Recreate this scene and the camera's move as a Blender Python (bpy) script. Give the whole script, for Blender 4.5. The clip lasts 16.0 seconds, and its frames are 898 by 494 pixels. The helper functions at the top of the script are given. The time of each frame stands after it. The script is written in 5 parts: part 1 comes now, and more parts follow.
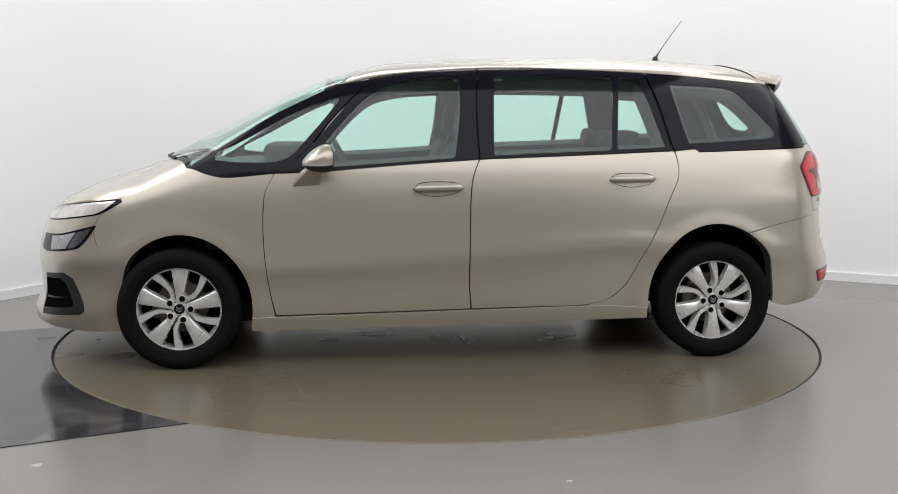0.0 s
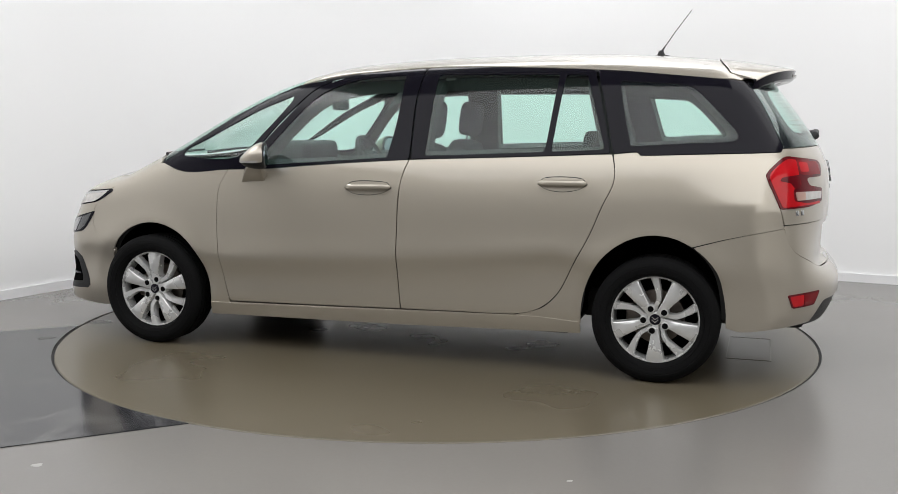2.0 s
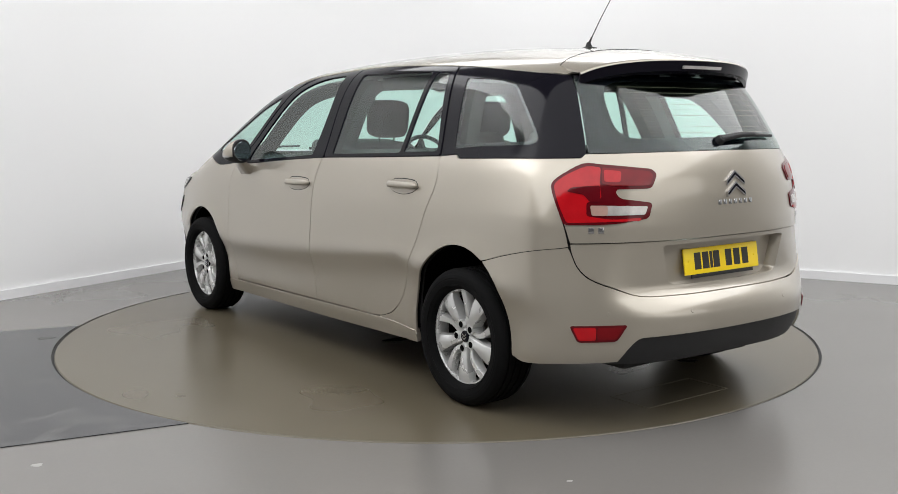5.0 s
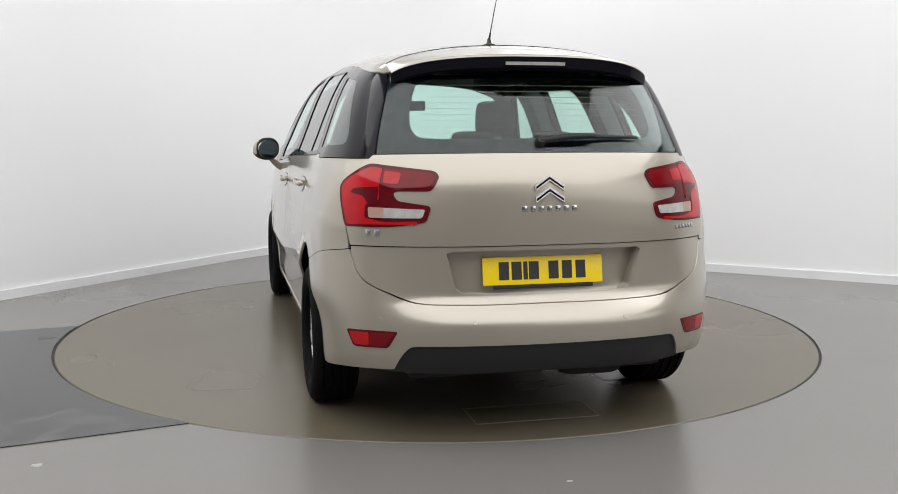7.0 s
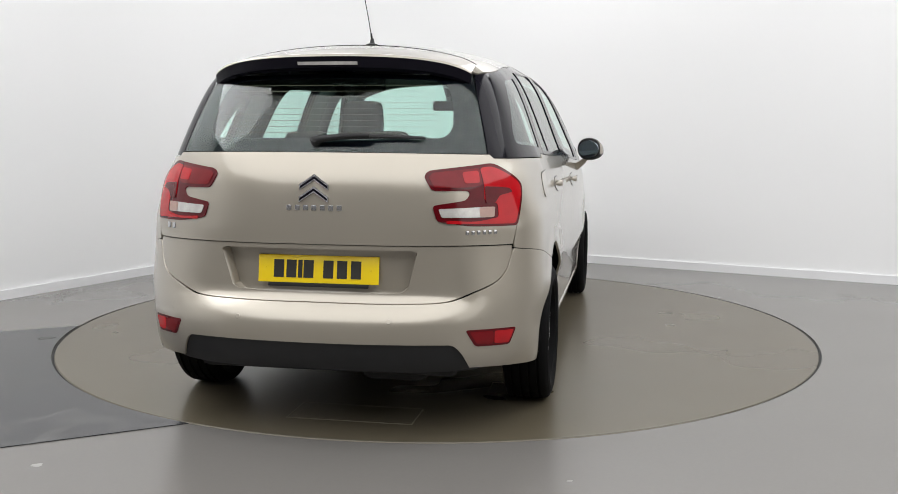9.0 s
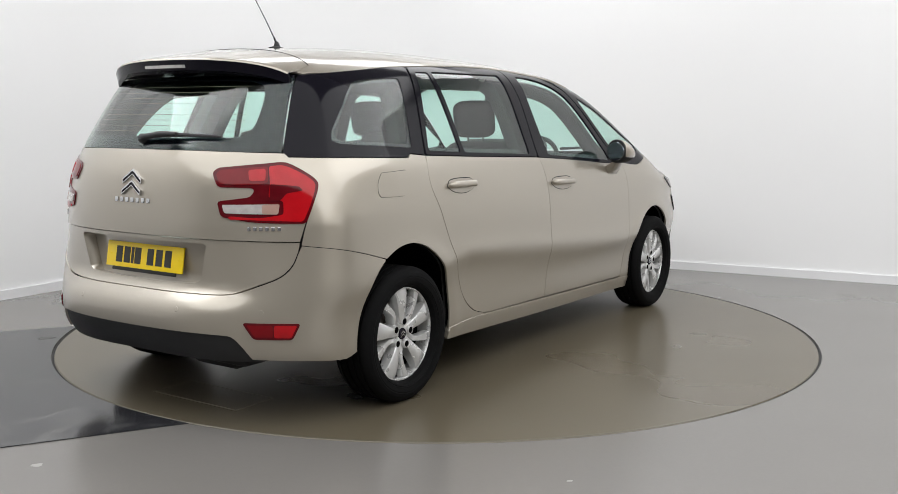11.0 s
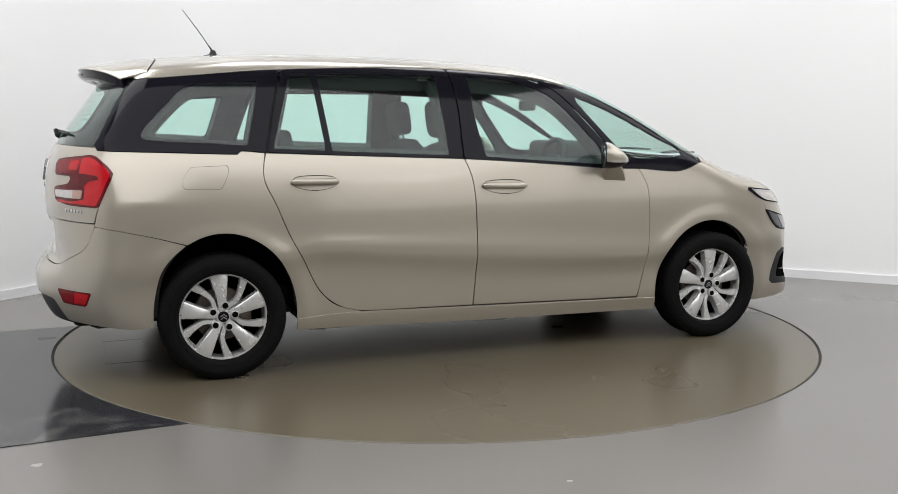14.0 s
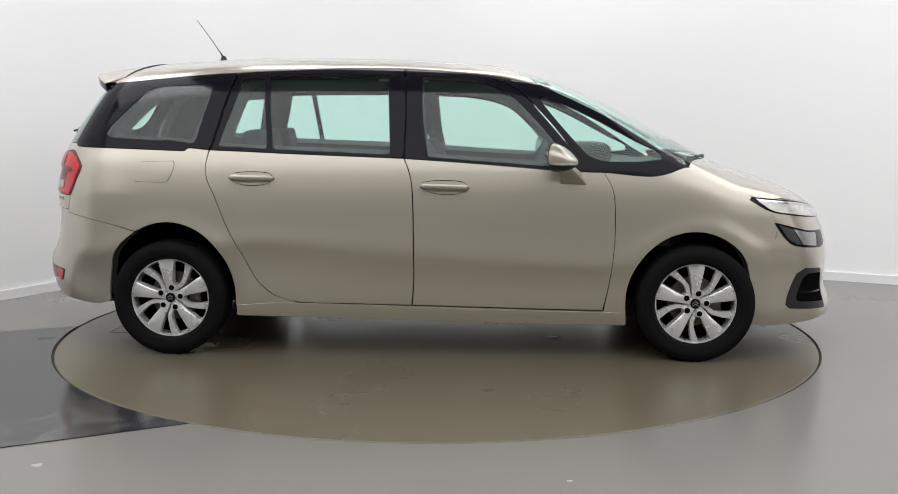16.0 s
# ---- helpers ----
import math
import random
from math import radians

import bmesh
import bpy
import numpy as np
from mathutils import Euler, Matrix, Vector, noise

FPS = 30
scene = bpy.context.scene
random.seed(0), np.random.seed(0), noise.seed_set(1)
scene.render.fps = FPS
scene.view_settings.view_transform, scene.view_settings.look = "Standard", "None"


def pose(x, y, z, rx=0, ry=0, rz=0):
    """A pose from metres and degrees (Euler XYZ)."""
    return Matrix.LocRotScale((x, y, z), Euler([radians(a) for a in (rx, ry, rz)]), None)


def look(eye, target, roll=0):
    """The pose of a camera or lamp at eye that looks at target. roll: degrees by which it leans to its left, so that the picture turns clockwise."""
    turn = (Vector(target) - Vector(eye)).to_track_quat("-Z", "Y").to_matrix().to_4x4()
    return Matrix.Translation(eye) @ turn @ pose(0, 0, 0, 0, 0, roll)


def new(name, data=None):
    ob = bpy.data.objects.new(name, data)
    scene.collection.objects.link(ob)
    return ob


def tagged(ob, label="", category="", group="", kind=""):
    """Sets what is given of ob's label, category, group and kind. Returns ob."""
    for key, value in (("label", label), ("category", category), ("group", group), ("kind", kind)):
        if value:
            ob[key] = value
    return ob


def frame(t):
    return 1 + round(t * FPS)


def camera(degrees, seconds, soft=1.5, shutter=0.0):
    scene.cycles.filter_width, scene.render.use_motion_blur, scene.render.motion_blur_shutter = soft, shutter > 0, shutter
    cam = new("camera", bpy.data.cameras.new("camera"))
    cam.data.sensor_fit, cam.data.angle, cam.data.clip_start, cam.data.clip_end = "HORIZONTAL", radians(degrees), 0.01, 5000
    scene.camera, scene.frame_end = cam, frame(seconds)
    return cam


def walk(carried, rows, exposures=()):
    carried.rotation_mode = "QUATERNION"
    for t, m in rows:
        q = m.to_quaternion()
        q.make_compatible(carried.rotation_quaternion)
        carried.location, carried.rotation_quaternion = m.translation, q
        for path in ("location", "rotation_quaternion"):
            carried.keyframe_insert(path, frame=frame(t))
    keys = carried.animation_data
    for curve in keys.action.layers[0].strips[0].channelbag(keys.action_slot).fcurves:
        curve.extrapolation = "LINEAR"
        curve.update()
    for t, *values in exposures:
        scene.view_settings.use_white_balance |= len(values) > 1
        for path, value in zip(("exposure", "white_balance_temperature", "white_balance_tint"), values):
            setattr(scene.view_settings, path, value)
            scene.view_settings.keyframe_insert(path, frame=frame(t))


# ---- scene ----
cam = camera(48.39, 16.0, soft=0.7)
EYE = (0.0, -6.096, 1.297)
HELD = pose(*EYE, 90 - 7.433, 0, -0.624) @ pose(0, 0, 0, 0, 0, 0.11)
walk(cam, [(0.0, HELD), (16.0, HELD)])

# the heading of car and turntable, in degrees, every half second that is known
HEADING = [(0.0, 185.5), (0.5, 179.6), (1.0, 173.65), (1.5, 167.66), (2.0, 161.66), (2.5, 155.68), (3.0, 149.7), (3.5, 143.8), (6.0, 114.72),
           (6.5, 108.77), (7.0, 102.75), (7.5, 96.75), (8.0, 90.7), (8.5, 84.73), (9.0, 78.7), (9.5, 72.73), (10.0, 66.72), (12.5, 38.0),
           (13.0, 31.99), (13.5, 26.0), (14.0, 20.0), (14.5, 14.04), (15.0, 8.1), (15.5, 2.17), (16.0, -3.77)]
AXIS_X, AXIS_Y = 0.0034, 0.0543   # the car's middle against the turntable's axis

# ---- world, lamps, exposure ----
world = bpy.data.worlds.new("hall_air")
scene.world = world
world.use_nodes = True
world.node_tree.nodes["Background"].inputs["Color"].default_value = (0.8, 0.85, 0.9, 1)
world.node_tree.nodes["Background"].inputs["Strength"].default_value = 0.05
scene.view_settings.exposure = 0.08


def area_lamp(name, at, target, w, h, watts, colour=(1, 1, 1)):
    data = bpy.data.lights.new(name, "AREA")
    data.shape, data.size, data.size_y, data.energy, data.color = "RECTANGLE", w, h, watts, colour
    ob = new(name, data)
    ob.matrix_basis = look(at, target)
    return ob


# added broad lamps for the overhead light, left open above the car's roof
for x0, x1, y0, y1, watts in ((-1.8, 2.6, 1.2, 2.6, 12.0), (-5.2, 5.8, -7.9, -2.2, 6.8), (2.2, 5.8, -2.2, 1.0, 9.5), (-4.4, -2.2, -2.2, 1.0, 14.5)):
    x, y = (x0 + x1) / 2, (y0 + y1) / 2
    area_lamp("ceiling_fill", (x, y, 3.85), (x, y + 0.01, 0), x1 - x0, y1 - y0, watts * (x1 - x0) * (y1 - y0), (0.985, 0.99, 1.0))
# added fill from the front right, to brighten the car's sides
area_lamp("front_fill", (6.2, -5.6, 2.6), (0.2, 0.4, 0.9), 6.5, 2.3, 56, (1.0, 0.985, 0.965))


# ---- materials ----
def nodes_of(name):
    m = bpy.data.materials.new(name)
    m.use_nodes = True
    t = m.node_tree
    return m, t.nodes, t.links, t.nodes["Principled BSDF"]


def surface(name, colour, rough=0.5, metal=0.0, coat=0.0, spread=0.08, scale=6.0, bump=0.0, bump_scale=180.0, rough_spread=0.06, spec=0.5, coat_rough=0.03):
    """A plain painted, plastic, cloth or metal surface with two scales of unevenness and a fine relief."""
    m, n, l, b = nodes_of(name)
    where = n.new("ShaderNodeTexCoord")
    big, fine = n.new("ShaderNodeTexNoise"), n.new("ShaderNodeTexNoise")
    big.inputs["Scale"].default_value, big.inputs["Detail"].default_value = scale, 4
    fine.inputs["Scale"].default_value, fine.inputs["Detail"].default_value = bump_scale, 3
    for tex in (big, fine):
        l.new(where.outputs["Object"], tex.inputs["Vector"])
    mix = n.new("ShaderNodeMixRGB")
    mix.inputs[1].default_value = tuple(c * (1 - spread) for c in colour) + (1,)
    mix.inputs[2].default_value = tuple(min(1, c * (1 + spread)) for c in colour) + (1,)
    add = n.new("ShaderNodeMath")
    add.operation = "MULTIPLY_ADD"
    l.new(fine.outputs["Fac"], add.inputs[0])
    add.inputs[1].default_value = 0.3
    l.new(big.outputs["Fac"], add.inputs[2])
    l.new(add.outputs[0], mix.inputs[0])
    l.new(mix.outputs[0], b.inputs["Base Color"])
    span = n.new("ShaderNodeMapRange")
    span.inputs["To Min"].default_value, span.inputs["To Max"].default_value = max(0, rough - rough_spread), min(1, rough + rough_spread)
    l.new(big.outputs["Fac"], span.inputs["Value"])
    l.new(span.outputs[0], b.inputs["Roughness"])
    b.inputs["Metallic"].default_value, b.inputs["Coat Weight"].default_value, b.inputs["Coat Roughness"].default_value = metal, coat, coat_rough
    b.inputs["Specular IOR Level"].default_value = spec
    if bump:
        relief = n.new("ShaderNodeBump")
        relief.inputs["Strength"].default_value, relief.inputs["Distance"].default_value = bump, 0.002
        l.new(fine.outputs["Fac"], relief.inputs["Height"])
        l.new(relief.outputs[0], b.inputs["Normal"])
    return m


def glazing(name, tint, gloss=1.0):
    """A clear or tinted pane: light goes straight through it, and its face mirrors by its angle."""
    m, n, l, b = nodes_of(name)
    n.remove(b)
    clear, shine, mix, edge = n.new("ShaderNodeBsdfTransparent"), n.new("ShaderNodeBsdfGlossy"), n.new("ShaderNodeMixShader"), n.new("ShaderNodeLayerWeight")
    clear.inputs["Color"].default_value = tint + (1,)
    shine.inputs["Roughness"].default_value = 0.04
    shine.inputs["Color"].default_value = (gloss, gloss, gloss, 1)
    steep, weight = n.new("ShaderNodeMath"), n.new("ShaderNodeMath")
    steep.operation, weight.operation = "POWER", "MULTIPLY_ADD"
    l.new(edge.outputs["Facing"], steep.inputs[0])
    steep.inputs[1].default_value = 4.0
    l.new(steep.outputs[0], weight.inputs[0])
    weight.inputs[1].default_value, weight.inputs[2].default_value = 0.85, 0.04
    l.new(weight.outputs[0], mix.inputs[0])
    l.new(clear.outputs[0], mix.inputs[1])
    l.new(shine.outputs[0], mix.inputs[2])
    l.new(mix.outputs[0], n["Material Output"].inputs["Surface"])
    return m


def floor_coat(name, colour, stain, rough, pale_smear=None):
    """A sealed floor: broad tonal drift, scuffs and dull patches in a satin coat."""
    m, n, l, b = nodes_of(name)
    where = n.new("ShaderNodeTexCoord")
    drift, patch, dust, scuff = (n.new("ShaderNodeTexNoise") for _ in range(4))
    for tex, scale, detail, warp in ((drift, 0.5, 2, 0), (patch, 1.4, 3, 0), (dust, 60, 4, 0), (scuff, 1.1, 2, 0)):
        tex.inputs["Scale"].default_value, tex.inputs["Detail"].default_value, tex.inputs["Distortion"].default_value = scale, detail, warp
        l.new(where.outputs["Object"], tex.inputs["Vector"])
    ramp = n.new("ShaderNodeValToRGB")
    ramp.color_ramp.elements[0].position, ramp.color_ramp.elements[1].position = 0.3, 0.72
    ramp.color_ramp.elements[0].color, ramp.color_ramp.elements[1].color = stain + (1,), colour + (1,)
    total = n.new("ShaderNodeMath")
    total.operation = "MULTIPLY_ADD"
    l.new(patch.outputs["Fac"], total.inputs[0])
    total.inputs[1].default_value = 0.35
    l.new(drift.outputs["Fac"], total.inputs[2])
    shift = n.new("ShaderNodeMath")
    shift.operation = "SUBTRACT"
    l.new(total.outputs[0], shift.inputs[0])
    shift.inputs[1].default_value = 0.1
    l.new(shift.outputs[0], ramp.inputs[0])
    mix = n.new("ShaderNodeMixRGB")
    mix.blend_type, mix.inputs[0].default_value = "OVERLAY", 0.03
    l.new(ramp.outputs[0], mix.inputs[1])
    l.new(dust.outputs["Fac"], mix.inputs[2])
    last = mix
    if pale_smear:
        # pale smears: scuffs, and whitish reflections put into the colour
        smear, band, cover = n.new("ShaderNodeTexNoise"), n.new("ShaderNodeMapRange"), n.new("ShaderNodeMixRGB")
        smear.inputs["Scale"].default_value, smear.inputs["Detail"].default_value, smear.inputs["Distortion"].default_value = 3.2, 6, 1.2
        l.new(where.outputs["Object"], smear.inputs["Vector"])
        band.inputs["From Min"].default_value, band.inputs["From Max"].default_value, band.inputs["To Max"].default_value = 0.56, 0.74, 0.7
        l.new(smear.outputs["Fac"], band.inputs["Value"])
        l.new(band.outputs[0], cover.inputs[0])
        l.new(mix.outputs[0], cover.inputs[1])
        cover.inputs[2].default_value = pale_smear + (1,)
        last = cover
    l.new(last.outputs[0], b.inputs["Base Color"])
    span = n.new("ShaderNodeMapRange")
    span.inputs["From Min"].default_value, span.inputs["From Max"].default_value = 0.3, 0.7
    span.inputs["To Min"].default_value, span.inputs["To Max"].default_value = rough - 0.012, rough + 0.016
    l.new(scuff.outputs["Fac"], span.inputs["Value"])
    l.new(span.outputs[0], b.inputs["Roughness"])
    return m


WALL = surface("white_wall_paint", (0.86, 0.86, 0.86), 0.75, spread=0.012, scale=0.8, bump=0.08, bump_scale=90)
HALL = surface("unseen_hall_wall", (0.24, 0.24, 0.24), 0.8, spread=0.1, scale=0.7, bump=0.1, bump_scale=60)
CEILING = surface("grey_ceiling_board", (0.45, 0.45, 0.46), 0.85, spread=0.04, scale=1.5, bump=0.1, bump_scale=40)
SKIRTING = surface("white_gloss_skirting", (0.82, 0.82, 0.83), 0.35, spread=0.02, scale=2)
FLOOR = floor_coat("sealed_grey_floor", (0.172, 0.164, 0.154), (0.159, 0.151, 0.141), 0.24)
TABLE = floor_coat("turntable_coat", (0.112, 0.095, 0.065), (0.103, 0.087, 0.059), 0.28)
RUBBER_FLOOR = floor_coat("dark_floor_coat", (0.030, 0.030, 0.034), (0.018, 0.018, 0.02), 0.13, (0.11, 0.11, 0.105))
GAP = surface("black_gap", (0.012, 0.012, 0.012), 0.7)
PAINT = surface("sand_metallic_paint", (0.388, 0.351, 0.291), 0.31, metal=0.5, coat=1.0, spread=0.015, scale=1.2, bump=0.012, bump_scale=2200, rough_spread=0.02, coat_rough=0.07)
BLACK_GLOSS = surface("gloss_black_trim", (0.006, 0.0055, 0.009), 0.09, spread=0.1, scale=3, spec=0.12, rough_spread=0.03)
BLACK_PLASTIC = surface("grained_black_plastic", (0.009, 0.009, 0.010), 0.55, spread=0.15, scale=20, bump=0.3, bump_scale=600)
SHELL = surface("dark_body_shell", (0.01, 0.01, 0.01), 0.8, spread=0.2)
LINER = surface("wheel_arch_felt", (0.004, 0.004, 0.004), 0.95, spread=0.3, scale=12, bump=0.4, bump_scale=150, spec=0.0)
GLASS = glazing("green_tinted_glass", (0.755, 0.955, 0.895))
TRIM = surface("grey_cabin_trim", (0.036, 0.037, 0.036), 0.75, spread=0.1, scale=8, bump_scale=14)
LINING = surface("pale_headliner_cloth", (0.36, 0.36, 0.34), 0.95, spread=0.06, scale=10, bump_scale=14)
CLOTH = surface("charcoal_seat_cloth", (0.03, 0.03, 0.032), 0.9, spread=0.2, scale=12, bump_scale=14)
TYRE = surface("tyre_rubber", (0.0045, 0.0045, 0.0047), 0.8, spread=0.25, scale=15, bump=0.3, bump_scale=120, spec=0.1)
ALLOY = surface("silver_alloy", (0.64, 0.64, 0.63), 0.28, metal=0.5, coat=0.5, spread=0.05, scale=9)
STEEL = surface("brake_steel", (0.16, 0.135, 0.115), 0.5, metal=0.6, spread=0.35, scale=14)
# paler than the table: the lids' reflective edge line is put into the colour
LID_EDGE = surface("lid_edge_glint", (0.20, 0.18, 0.14), 0.35, spread=0.3, scale=9)
LAMP_GREY = surface("lamp_reflector_grey", (0.26, 0.26, 0.27), 0.25, metal=0.6, coat=1.0, spread=0.3, scale=18)
CHROME = surface("chrome", (0.6, 0.6, 0.61), 0.2, metal=1.0, spread=0.03)
MIRROR = surface("mirror_silver", (0.30, 0.34, 0.38), 0.02, metal=1.0, spread=0.0, rough_spread=0.0)
RED = surface("red_lamp_plastic", (0.38, 0.005, 0.009), 0.07, spec=0.4, spread=0.3, scale=16)
AMBER = surface("amber_lamp_plastic", (0.38, 0.24, 0.20), 0.15, coat=0.3, spread=0.2, scale=30)
MID_RED = surface("mid_red_lamp_plastic", (0.15, 0.003, 0.006), 0.08, spec=0.3, spread=0.3, scale=16)
DEEP_RED = surface("deep_red_lamp_plastic", (0.085, 0.003, 0.006), 0.08, spec=0.3, spread=0.3, scale=20)
CLEAR_LAMP = surface("clear_lamp_plastic", (0.50, 0.48, 0.46), 0.2, metal=0.3, coat=0.6, spread=0.3, scale=35)
DARK_LAMP = surface("smoked_lamp", (0.05, 0.05, 0.055), 0.1, metal=0.3, coat=1.0, spread=0.3, scale=20)
YELLOW = surface("yellow_plate", (0.92, 0.66, 0.008), 0.35, spread=0.03, scale=20)
INK = surface("black_plate_ink", (0.02, 0.018, 0.015), 0.5)
STAIN = surface("oil_stain", (0.035, 0.032, 0.028), 0.25, spread=0.3, scale=20)
CHIP = surface("pale_chip", (0.3, 0.29, 0.275), 0.6)
HEATER = surface("heater_filament", (0.22, 0.15, 0.11), 0.6)


# ---- building helpers ----
def shade(me, angle=40):
    me.polygons.foreach_set("use_smooth", [True] * len(me.polygons))
    me.set_sharp_from_angle(angle=radians(angle))


def part(name, bm, material, parent=None, label="", angle=40):
    """Links a bmesh as one mesh object, under a thing or a part."""
    me = bpy.data.meshes.new(name)
    bmesh.ops.recalc_face_normals(bm, faces=bm.faces[:])
    bm.to_mesh(me)
    bm.free()
    shade(me, angle)
    me.materials.append(material)
    ob = new(name, me)
    ob.parent = parent
    return tagged(ob, label)


def thing(name, label, category, group="", kind="", m=None):
    ob = new(name)
    ob.empty_display_size = 0.2
    if m:
        ob.matrix_basis = m
    return tagged(ob, label, category, group, kind)


def add_box(bm, x0, x1, y0, y1, z0, z1, bevel=0.0, m=None, segments=2):
    made = bmesh.ops.create_cube(bm, size=1)["verts"]
    for v in made:
        v.co = Vector((x0 + (v.co.x + 0.5) * (x1 - x0), y0 + (v.co.y + 0.5) * (y1 - y0), z0 + (v.co.z + 0.5) * (z1 - z0)))
    if m:
        bmesh.ops.transform(bm, matrix=m, verts=made)
    if bevel:
        edges = list({e for v in made for e in v.link_edges})
        bmesh.ops.bevel(bm, geom=edges, offset=bevel, segments=segments, profile=0.5, affect="EDGES")
    return bm


def add_tube(bm, points, radius, sides=10, taper=None, cap=True):
    """A round rod along the points."""
    points = [Vector(p) for p in points]
    rings = []
    for i, p in enumerate(points):
        d = (points[min(i + 1, len(points) - 1)] - points[max(i - 1, 0)]).normalized()
        a = d.orthogonal().normalized() if i == 0 else (rings[-1][1] - d * rings[-1][1].dot(d)).normalized()
        b = d.cross(a)
        r = radius if taper is None else radius + (taper - radius) * i / (len(points) - 1)
        rings.append(([bm.verts.new(p + r * (math.cos(k * math.tau / sides) * a + math.sin(k * math.tau / sides) * b)) for k in range(sides)], a))
    for (u, _), (v, _) in zip(rings, rings[1:]):
        for k in range(sides):
            bm.faces.new((u[k], u[(k + 1) % sides], v[(k + 1) % sides], v[k]))
    if cap:
        bm.faces.new(rings[0][0])
        bm.faces.new(rings[-1][0])
    return bm


def add_lathe(bm, profile, sides=64, m=None, closed=False):
    """Turns (radius, height) about z."""
    rings = []
    for r, h in profile:
        if r < 1e-6:
            rings.append([bm.verts.new((0, 0, h))])
        else:
            rings.append([bm.verts.new((r * math.cos(k * math.tau / sides), r * math.sin(k * math.tau / sides), h)) for k in range(sides)])
    pairs = list(zip(rings, rings[1:])) + ([(rings[-1], rings[0])] if closed else [])
    for u, v in pairs:
        for k in range(sides):
            quad = [u[k % len(u)], u[(k + 1) % sides % len(u)], v[(k + 1) % sides % len(v)], v[k % len(v)]]
            quad = list(dict.fromkeys(quad))
            if len(quad) > 2:
                bm.faces.new(quad)
    if m:
        bmesh.ops.transform(bm, matrix=m, verts=[v for ring in rings for v in ring])
    return bm


def add_prism(bm, outline, z0, z1, m=None, bevel=0.0):
    """An upright slab over a flat outline."""
    low, high = [bm.verts.new((x, y, z0)) for x, y in outline], [bm.verts.new((x, y, z1)) for x, y in outline]
    top = bm.faces.new(high)
    bm.faces.new(low[::-1])
    for i in range(len(low)):
        j = (i + 1) % len(low)
        bm.faces.new((low[i], low[j], high[j], high[i]))
    if bevel:
        bmesh.ops.bevel(bm, geom=top.edges[:], offset=bevel, segments=2, profile=0.5, affect="EDGES")
    if m:
        bmesh.ops.transform(bm, matrix=m, verts=bm.verts[:])
    return bm


# ---- the room: a bright corner bay with a turntable ----
CORNER, ALONG_L, ALONG_R, HIGH = Vector((-1.15, 4.09)), Vector((-0.5246, -0.8513)), Vector((0.8838, -0.468)), 3.95
CORNER_ROUND = 1.3


def bay_line(offset):
    """The plan of the two white walls, which meet in a rounded corner, moved out by offset."""
    a, b = CORNER + ALONG_L * 13, CORNER + ALONG_R * 13
    pts = [a]
    p, q = CORNER + ALONG_L * CORNER_ROUND, CORNER + ALONG_R * CORNER_ROUND
    for k in range(17):
        t = k / 16
        pts.append((1 - t) ** 2 * p + 2 * t * (1 - t) * CORNER + t * t * q)
    pts.append(b)
    out = []
    for i, v in enumerate(pts):
        d = (pts[min(i + 1, len(pts) - 1)] - pts[max(i - 1, 0)]).normalized()
        out.append(v + Vector((-d.y, d.x)) * offset)
    return out


def band_wall(name, inner, outer, z0, z1, material):
    bm = bmesh.new()
    loop = inner + outer[::-1]
    low, high = [bm.verts.new((*p, z0)) for p in loop], [bm.verts.new((*p, z1)) for p in loop]
    n, half = len(loop), len(inner)
    for i in range(n):
        bm.faces.new((low[i], low[(i + 1) % n], high[(i + 1) % n], high[i]))
    for i in range(half - 1):
        for ring in (low, high):
            bm.faces.new((ring[i], ring[i + 1], ring[n - 2 - i], ring[n - 1 - i]))
    return part(name, bm, material, angle=30)


tagged(band_wall("wall_bay", bay_line(0), bay_line(0.2), 0, HIGH, WALL), "smooth white painted wall with a rounded corner", "wall", kind="structure")
base = band_wall("baseboard", bay_line(-0.016), bay_line(-0.001), 0, 0.068, SKIRTING)
tagged(base, "low white gloss skirting along the wall", "baseboard", kind="structure")
L_END, R_END = CORNER + ALONG_L * 13, CORNER + ALONG_R * 13
FAR = L_END + R_END - CORNER
# unseen walls added behind the camera; their grey steers the car's reflections
for name, p, q in (("wall_hall_west", L_END, FAR), ("wall_hall_south", FAR, R_END)):
    d = (q - p).normalized()
    off = Vector((d.y, -d.x)) * 0.2
    bm = bmesh.new()
    add_prism(bm, [p, q, q + off, p + off], 0, HIGH)
    tagged(part(name, bm, HALL), "unseen grey wall closing the hall behind the camera", "wall", kind="structure")
bm = bmesh.new()
add_prism(bm, [CORNER + (CORNER - FAR) * 0.05, L_END + (L_END - R_END) * 0.03, FAR + (FAR - CORNER) * 0.05, R_END + (R_END - L_END) * 0.03], HIGH, HIGH + 0.15)
tagged(part("ceiling", bm, CEILING), "flat grey ceiling over the bay", "ceiling", kind="structure")

